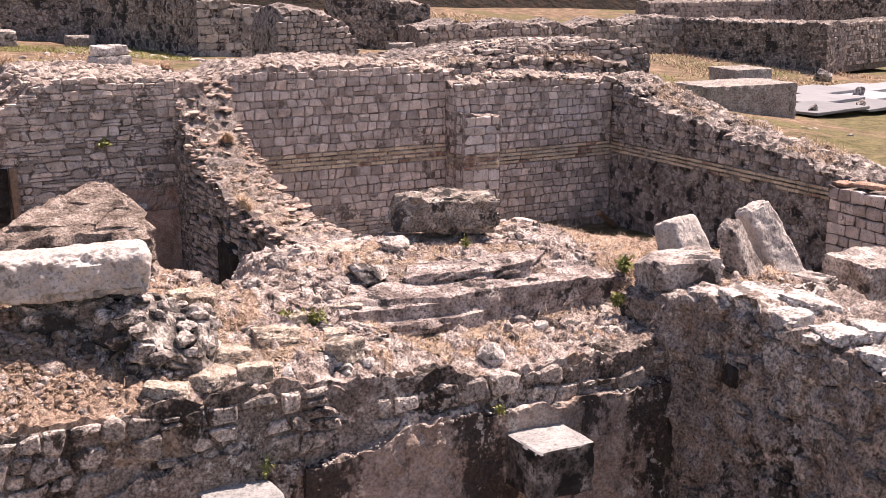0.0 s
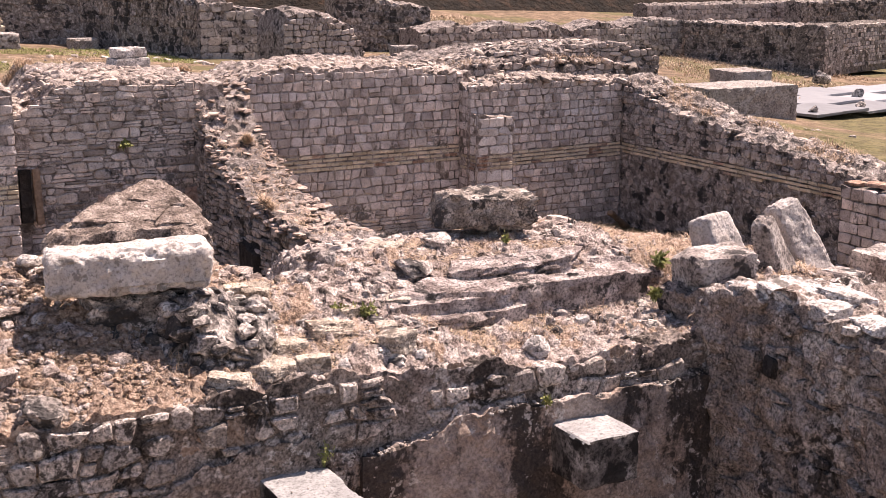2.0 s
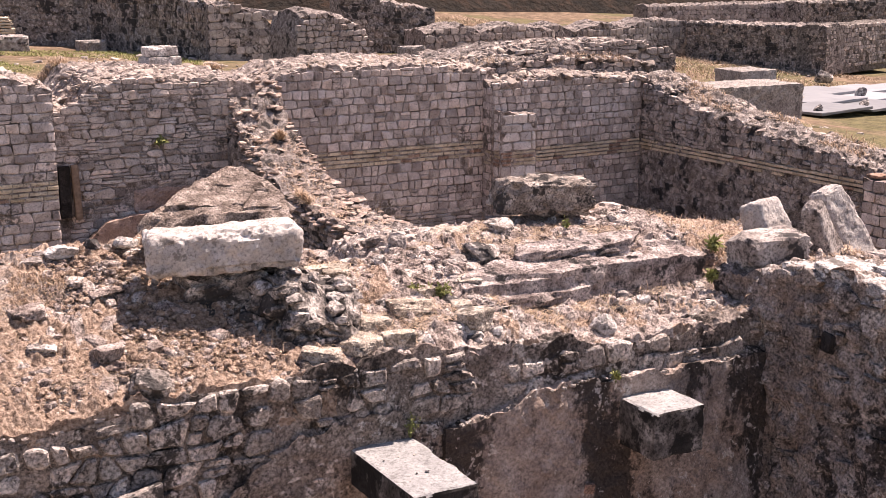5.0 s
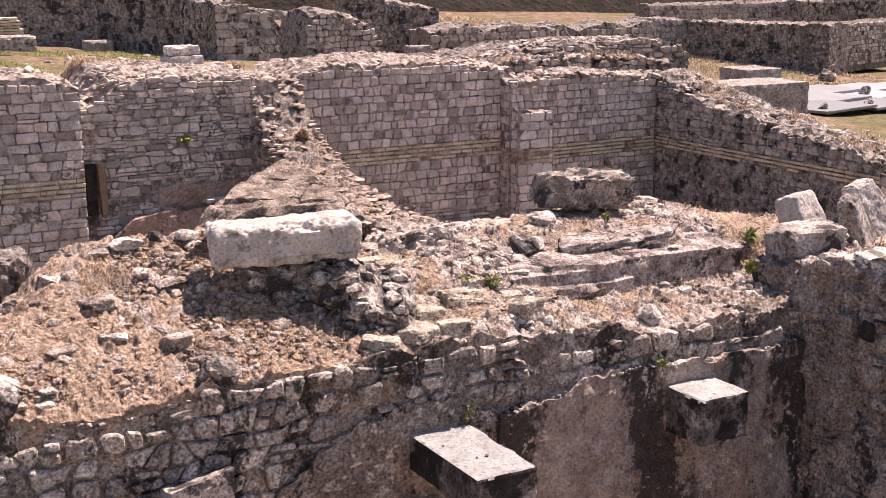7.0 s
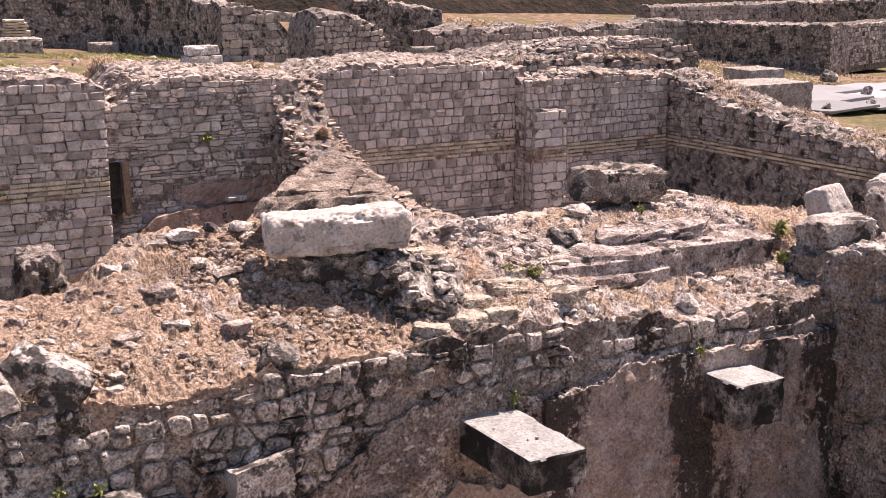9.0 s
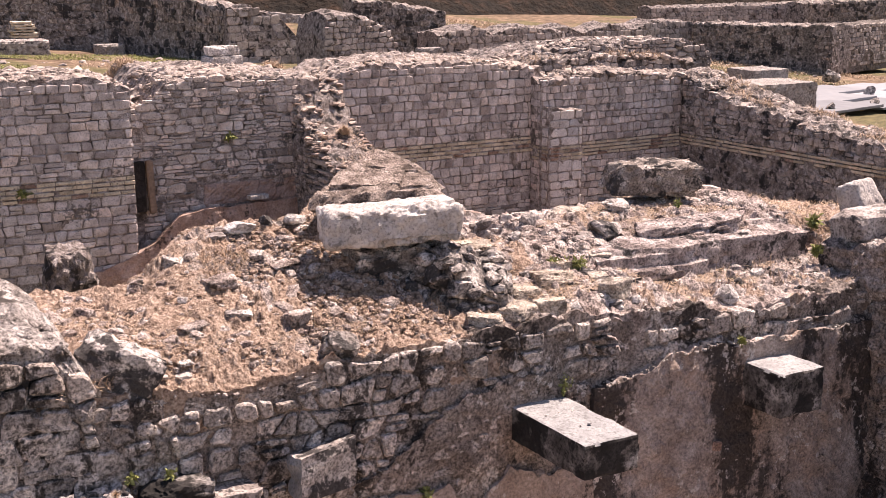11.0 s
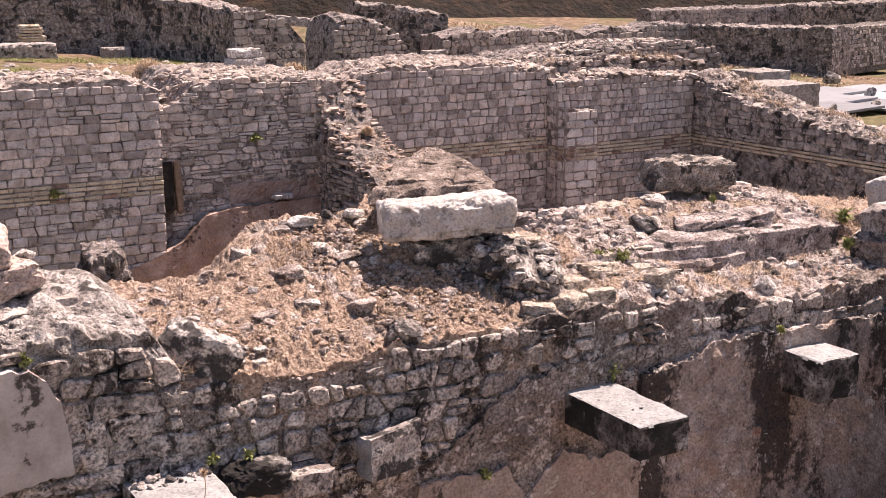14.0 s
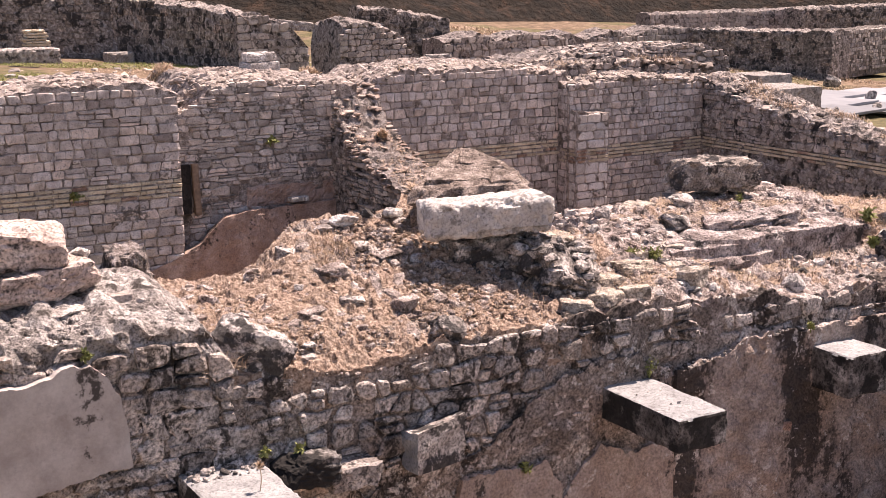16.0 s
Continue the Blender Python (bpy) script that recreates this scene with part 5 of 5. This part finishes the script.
dried_flower((-3.96, -0.5, 0.0), 0.19, 0.042, 3, "thin dry stalk with a fluffy tan seed head")

# ---- lower left room ----
slope_top = line((0, -1.9), (0.3, -1.84), (0.8, -1.70), (1.25, -1.48), (1.55, -1.2), (1.72, -1.06), (2.2, -0.97), (2.8, -1.0), (4.2, -0.95))
sl = new("plaster_slope", mesh("plaster_slope", *wall_shape((-0.3, 14.38), (3.9, 14.78), 0.13, GZ, slope_top, 101, step=0.05, amp=0.02, topamp=0.03), REDPLASTER))
tagged(sl, "red-brown plaster base under the room wall", "plaster slope", kind="structure")
post = new("timber_post", mesh("timber_post", *block_shape((0.13, 0.12, 1.0), 102, 0.05, 0.015, 0.006, 0.01), TIMBER))
post.matrix_basis = pose(0.98, 14.80, -0.98, 0, -2, 0)
tagged(post, "old grey timber post in a wall slot", "post")
# No slot is cut: a dark block paints the shade inside one.
slot_block = new("slot_shade", mesh("slot_shade", *block_shape((0.2, 0.12, 0.95), 103, 0.06, 0.01, 0.006, 0.0), SHADOWSTONE))
slot_block.matrix_basis = pose(0.76, 14.84, -0.95)
tagged(slot_block, "near-black block painted as the shade of a wall slot", "opening", kind="structure")
# Solid red-brown block added where the wall is undercut; no hollow is cut.
under = new("undercut", mesh("undercut", *block_shape((1.95, 0.16, 0.42), 104, 0.05, 0.02, 0.03, 0.02), REDPLASTER))
under.matrix_basis = pose(3.0, 14.965, -0.98)
tagged(under, "red-brown plaster block set in place of a hollow under the wall", "opening", kind="structure")
boulder("stone", (3.05, 14.72, -0.86), (0.42, 0.2, 0.09), 105, WHITE, "pale flat stone lying in the hollow", (0, 0, 4), square=0.8, rough=0.02)
boulder("rock_stump", (-1.32, 11.8, -1.55), (0.78, 0.75, 1.7), 106, CORE, "rough upright rock stump in the lower room", (0, 0, 12), "rock", square=0.8, rough=0.07, sub=5)
# The arch's inner shade is a dark lump set against the spur wall.
arch_lump = new("arch_shade", mesh("arch_shade", *rock_shape((0.25, 1.0, 1.2), 107, 4, 3, 0.02, 0.5), SHADOWSTONE))
arch_lump.matrix_basis = pose(3.93, 12.1, -1.62)
tagged(arch_lump, "near-black lump painted as the shade of a small arched opening", "opening", kind="structure")
log = new("driftwood_log", mesh("driftwood_log", *block_shape((1.3, 0.16, 0.12), 108, 0.06, 0.05, 0.012, 0.02), TIMBER))
log.matrix_basis = pose(13.6, 14.6, -2.2, 0, 28, 30)
tagged(log, "grey fallen timber leaning in the room corner", "log")

for z, size, k in ((1.50, (0.74, 0.5, 0.20), 131), (1.70, (0.66, 0.42, 0.20), 132)):
    b = new("stone_block", mesh("stone_block", *block_shape(size, k, 0.05, 0.03, 0.012, 0.03), WHITE))
    b.matrix_basis = pose(3.39, 17.35, z, 0, 0, 5)
    tagged(b, "pale squared stone block lying on the wall top", "stone block", "blocks stacked on the wall top")

# ---- pier at the right wall ----
pier_top = line((0, -0.28), (1.0, -0.32), (5, -0.4))
wall_end = wall("wall_end", (13.55, 8.05), (13.55, 3.0), 0.7, GZ, pier_top, 47, MORTAR, "pier of squared pale stones with red bricks on top", amp=0.02)
rows = coursed(0.0, 2.4, -1.9, pier_top, rf, h=(0.17, 0.22), w=(0.22, 0.45), kind="ashlar", quoin=0.0)
lay(wall_end, rows, (13.55, 8.05), (13.55, 3.0), depth=0.07, proud=0.03, limit=120, seed=15)
for k in range(7):
    b = boulder("brick", (13.75 + 0.1 * (k % 2), 7.9 - 0.38 * k, -0.25 + 0.03 * (k % 3)), (0.30, 0.34, 0.08), 110 + k, REDBRICK, "loose red brick on the pier", (0, 0, 11 * k), "brick", "bricks on the pier", sub=3, square=1.0, cuts=2, rough=0.02)

# ---- distance ----
def far_wall(name, p0, p1, thick, top, seed, label, material=CORE, course=(0.34, 0.44), width=(0.35, 0.75), limit=0, kind="dark", zbot=-2.7, crown=0.15):
    ob = wall(name, p0, p1, thick, zbot, top, seed, material, label, step=0.22, amp=0.07, crown=crown, topamp=0.14)
    ln = math.hypot(p1[0] - p0[0], p1[1] - p0[1])
    rows = coursed(0, ln, zbot + 0.4, top, np.random.RandomState(seed), h=course, w=width, kind=kind, skip=0.12, wander=0.03)
    lay(ob, rows, p0, p1, depth=0.12, proud=0.05, limit=limit, seed=seed)
    return ob


far_wall("wall_distant", (-4, 70), (13.4, 63.6), 1.6, line((0, 2.3), (10, 2.2), (19, 2.15)), 201, "tall shadowed ruin wall in the distance", CORE_DARK, kind="far_shaded")
far_wall("wall_distant", (13.3, 63.9), (16.9, 53.4), 1.6, line((0, 2.15), (4, 2.0), (8, 1.75), (10.6, 1.4)), 211, "tall shadowed ruin wall in the distance", CORE_DARK, kind="far_shaded")
far_wall("wall_distant", (16.75, 53.2), (20.6, 53.0), 3.0, line((0, 1.5), (2.0, 1.15), (2.9, 0.7), (3.85, -0.4)), 202, "crumbling ruin wall end in the distance", CORE, kind="rubble")
far_wall("wall_distant", (14.2, 36), (17.6, 36.3), 2.2, line((0, 0.7), (0.2, 1.5), (0.4, 1.62), (1.0, 1.64), (2.3, 1.3), (3.0, 0.9), (3.4, 0.2)), 203, "sloping stump of a ruin wall", CORE, kind="rubble", crown=0.2, course=(0.17, 0.24), width=(0.2, 0.42))
far_wall("wall_distant", (28.0, 62), (34.4, 62), 1.5, line((0, 1.3), (2, 1.15), (6.4, 0.5)), 204, "shadowed ruin wall in the distance", CORE_DARK, kind="far_shaded")
far_wall("wall_distant", (30.5, 56), (40.0, 57), 2.2, line((0, -0.5), (2.5, -0.15), (4, -0.6), (6, -0.25), (9.5, -0.7)), 205, "low ruin wall among dry grass", CORE, kind="rubble")
far_wall("wall_distant", (40.0, 60), (53.6, 61), 2.4, line((0, -1.1), (2, -0.5), (4, -1.0), (6, -0.55), (8, -0.9), (10, -0.5), (13.6, -0.7)), 206, "low ruin wall among dry grass", CORE, kind="rubble", zbot=-3.3)
far_wall("wall_distant", (53.2, 60.5), (55.5, 50), 2.2, line((0, -0.7), (11, -0.62)), 207, "coursed ruin wall with squared stones", CORE_DARK, kind="far_shaded", limit=200, zbot=-3.6, course=(0.22, 0.3), width=(0.25, 0.5))
far_wall("wall_distant", (55.5, 50), (64.5, 52.4), 2.0, line((0, -0.62), (10, -0.62)), 208, "coursed ruin wall with squared stones", MORTAR, limit=200, kind="rubble", zbot=-3.6, course=(0.22, 0.3), width=(0.25, 0.5))
far_wall("wall_distant", (62.0, 76), (79.0, 75), 2.0, line((0, -0.3), (17, -0.2)), 209, "low ruin wall in the distance", CORE, kind="rubble")
far_wall("wall_distant", (73.0, 70), (90.0, 69), 2.0, line((0, 0.05), (17, 0.2)), 210, "dark ruin wall in the distance", CORE_DARK, kind="far_shaded")
stack = new("tile_stack", None)
stack.matrix_basis = pose(7.2, 55.0, 0.2)
tagged(stack, "stack of flat ochre tiles on a stone block", "tile stack")
for k in range(6):
    part("tile", mesh("tile", *block_shape((1.2 - 0.06 * k, 0.8, 0.11), 260 + k, 0.12, 0.02, 0.02, 0.03), BRICK), stack, pose(0.08 * math.sin(2.3 * k), 0, 0.13 * k, 0, 0, 4 * math.sin(3.1 * k)))
boulder("stone_lintel", (20.7, 55.2, 0.75), (2.2, 0.9, 0.5), 211, LIME, "grey stone lintel on a ruin wall", (0, 6, 0), "lintel", square=0.9, cuts=3, rough=0.02)
for x, y, z, w, h, lab in ((12.75, 60.4, -1.3, 1.5, 0.72, "square grey stone block on dry ground"), (7.6, 59.4, -1.2, 3.2, 1.05, "long grey stone block on dry ground"), (24.3, 46, -0.95, 1.2, 0.5, "flat pale stone slab on dry ground")):
    b = new("stone_block", mesh("stone_block", *block_shape((w, w * 0.6, h), 212 + int(x), 0.12, 0.06, 0.03, 0.08), CONCRETE if w < 3 else LIME))
    b.matrix_basis = pose(x, y, z)
    tagged(b, lab, "stone block")
blk = new("concrete_block", mesh("concrete_block", *block_shape((4.7, 2.6, 2.2), 220, 0.15, 0.04, 0.03, 0.05), CONCRETE))
blk.matrix_basis = pose(34.4, 34.2, -3.92, 0, 0, -3)
tagged(blk, "plain grey concrete block with level top", "concrete block")
blk = new("concrete_block", mesh("concrete_block", *block_shape((2.2, 2.0, 2.2), 221, 0.15, 0.04, 0.03, 0.05), CONCRETE))
blk.matrix_basis = pose(38.6, 38.6, -3.8, 0, 0, -3)
tagged(blk, "smaller grey concrete block behind another", "concrete block")
for i in range(3):
    for j in range(3):
        pn = new("cover_panel", mesh("cover_panel", *block_shape((4.3, 3.0, 0.14), 230 + 3 * i + j, 0.4, 0.02, 0.01, 0.0), PANEL))
        x, y = 40.6 + 4.2 * j + 2.9 * i, 35.6 + 0.9 * j + 3.0 * i
        pn.matrix_basis = pose(x, y, -1.0 - 0.05 * (x - 10) + 0.044 * (y - 58) + 0.12, 0, 0, 12)
        tagged(pn, "large pale cover panel lying on the ground", "panel", "cover panels")
for k, (x, y, s) in enumerate(((39.5, 34.6, 0.45), (43.5, 35.6, 0.55), (46.5, 36.0, 0.35), (47.5, 39.5, 0.6), (51.0, 45.5, 0.9))):
    boulder("stone", (x, y, -1.0 - 0.05 * (x - 10) + 0.044 * (y - 58) + 0.2 + s * 0.3), (s * 1.2, s, s), 240 + k, LICHEN, "dark stone weighing down a cover panel", (0, 0, 30 * k), "stone", "stones on the panels", sub=3)


far_z = lambda x, y: 1.25 * np.exp(-((x - 43) / 4.5) ** 2 - ((y - 73) / 7) ** 2) + np.clip(-1.0 - 0.05 * (x - 10) + 0.044 * (y - 58) * smoothstep(25, 40, x), -4.2, -0.5)
scatter_stones("rubble", 420, (0, 34, 24, 62), (0.12, 0.6), 31, RUBBLE, far_z, lambda x, y: (patchy(x * 0.08, y * 0.08, 9) > 0.0) * 1.0, "stones scattered over dry ground", 0.3, 0.7)
scatter_stones("rubble", 300, (34, 56, 34, 60), (0.08, 0.4), 32, LIME, far_z, lambda x, y: (patchy(x * 0.08, y * 0.08, 11) > 0.1) * 1.0, "stones scattered over dry ground", 0.3, 0.7)
straw("dry_grass", 16000, (2, 30, 30, 66), far_z, lambda x, y: (patchy(x * 0.12, y * 0.12, 13) > -0.1) * 1.0, 33, (0.08, 0.2), 0.5, width=0.008)
straw("dry_grass", 16000, (34, 58, 34, 60), far_z, lambda x, y: (patchy(x * 0.12, y * 0.12, 15) > -0.1) * 1.0, 34, (0.12, 0.35), 1.0, width=0.012)
straw("green_grass", 13000, (2, 16, 44, 60), far_z, lambda x, y: (patchy(x * 0.15, y * 0.15, 17) > 0.0) * 1.0, 35, (0.06, 0.18), 0.7, LEAF, "patch of green grass on dry ground", width=0.010)
straw("green_grass", 5000, (38, 56, 40, 56), far_z, lambda x, y: (patchy(x * 0.15, y * 0.15, 19) > 0.15) * 1.0, 36, (0.06, 0.18), 0.7, LEAF, "patch of green grass on dry ground", width=0.010)

straw("dry_grass", 14000, (34, 56, 62, 84), far_z, lambda x, y: 1.0, 37, (0.15, 0.45), 0.8, width=0.016)


def hillside():
    a = np.linspace(-0.4, 1.9, 150)
    r = np.geomspace(126, 480, 60)
    R, A = np.repeat(r, len(a)), np.tile(a, len(r))
    k = np.interp(A, [0.42, 0.72], [0.72, 1.0])
    p = np.stack([k * R * np.sin(A), k * R * np.cos(A), np.zeros(len(R))], 1)
    p[:, 2] = -2.2 + 0.5 * (R - 126) ** 0.95 + 1.4 * fbm(p, 0.12, 5, 9) * smoothstep(126, 140, R) - 1.4
    return mesh("backdrop", p, grid_faces(len(r), len(a)), HILL)


tagged(new("backdrop", hillside()), "dark brown scrub hillside behind the ruins", "hillside", kind="structure")
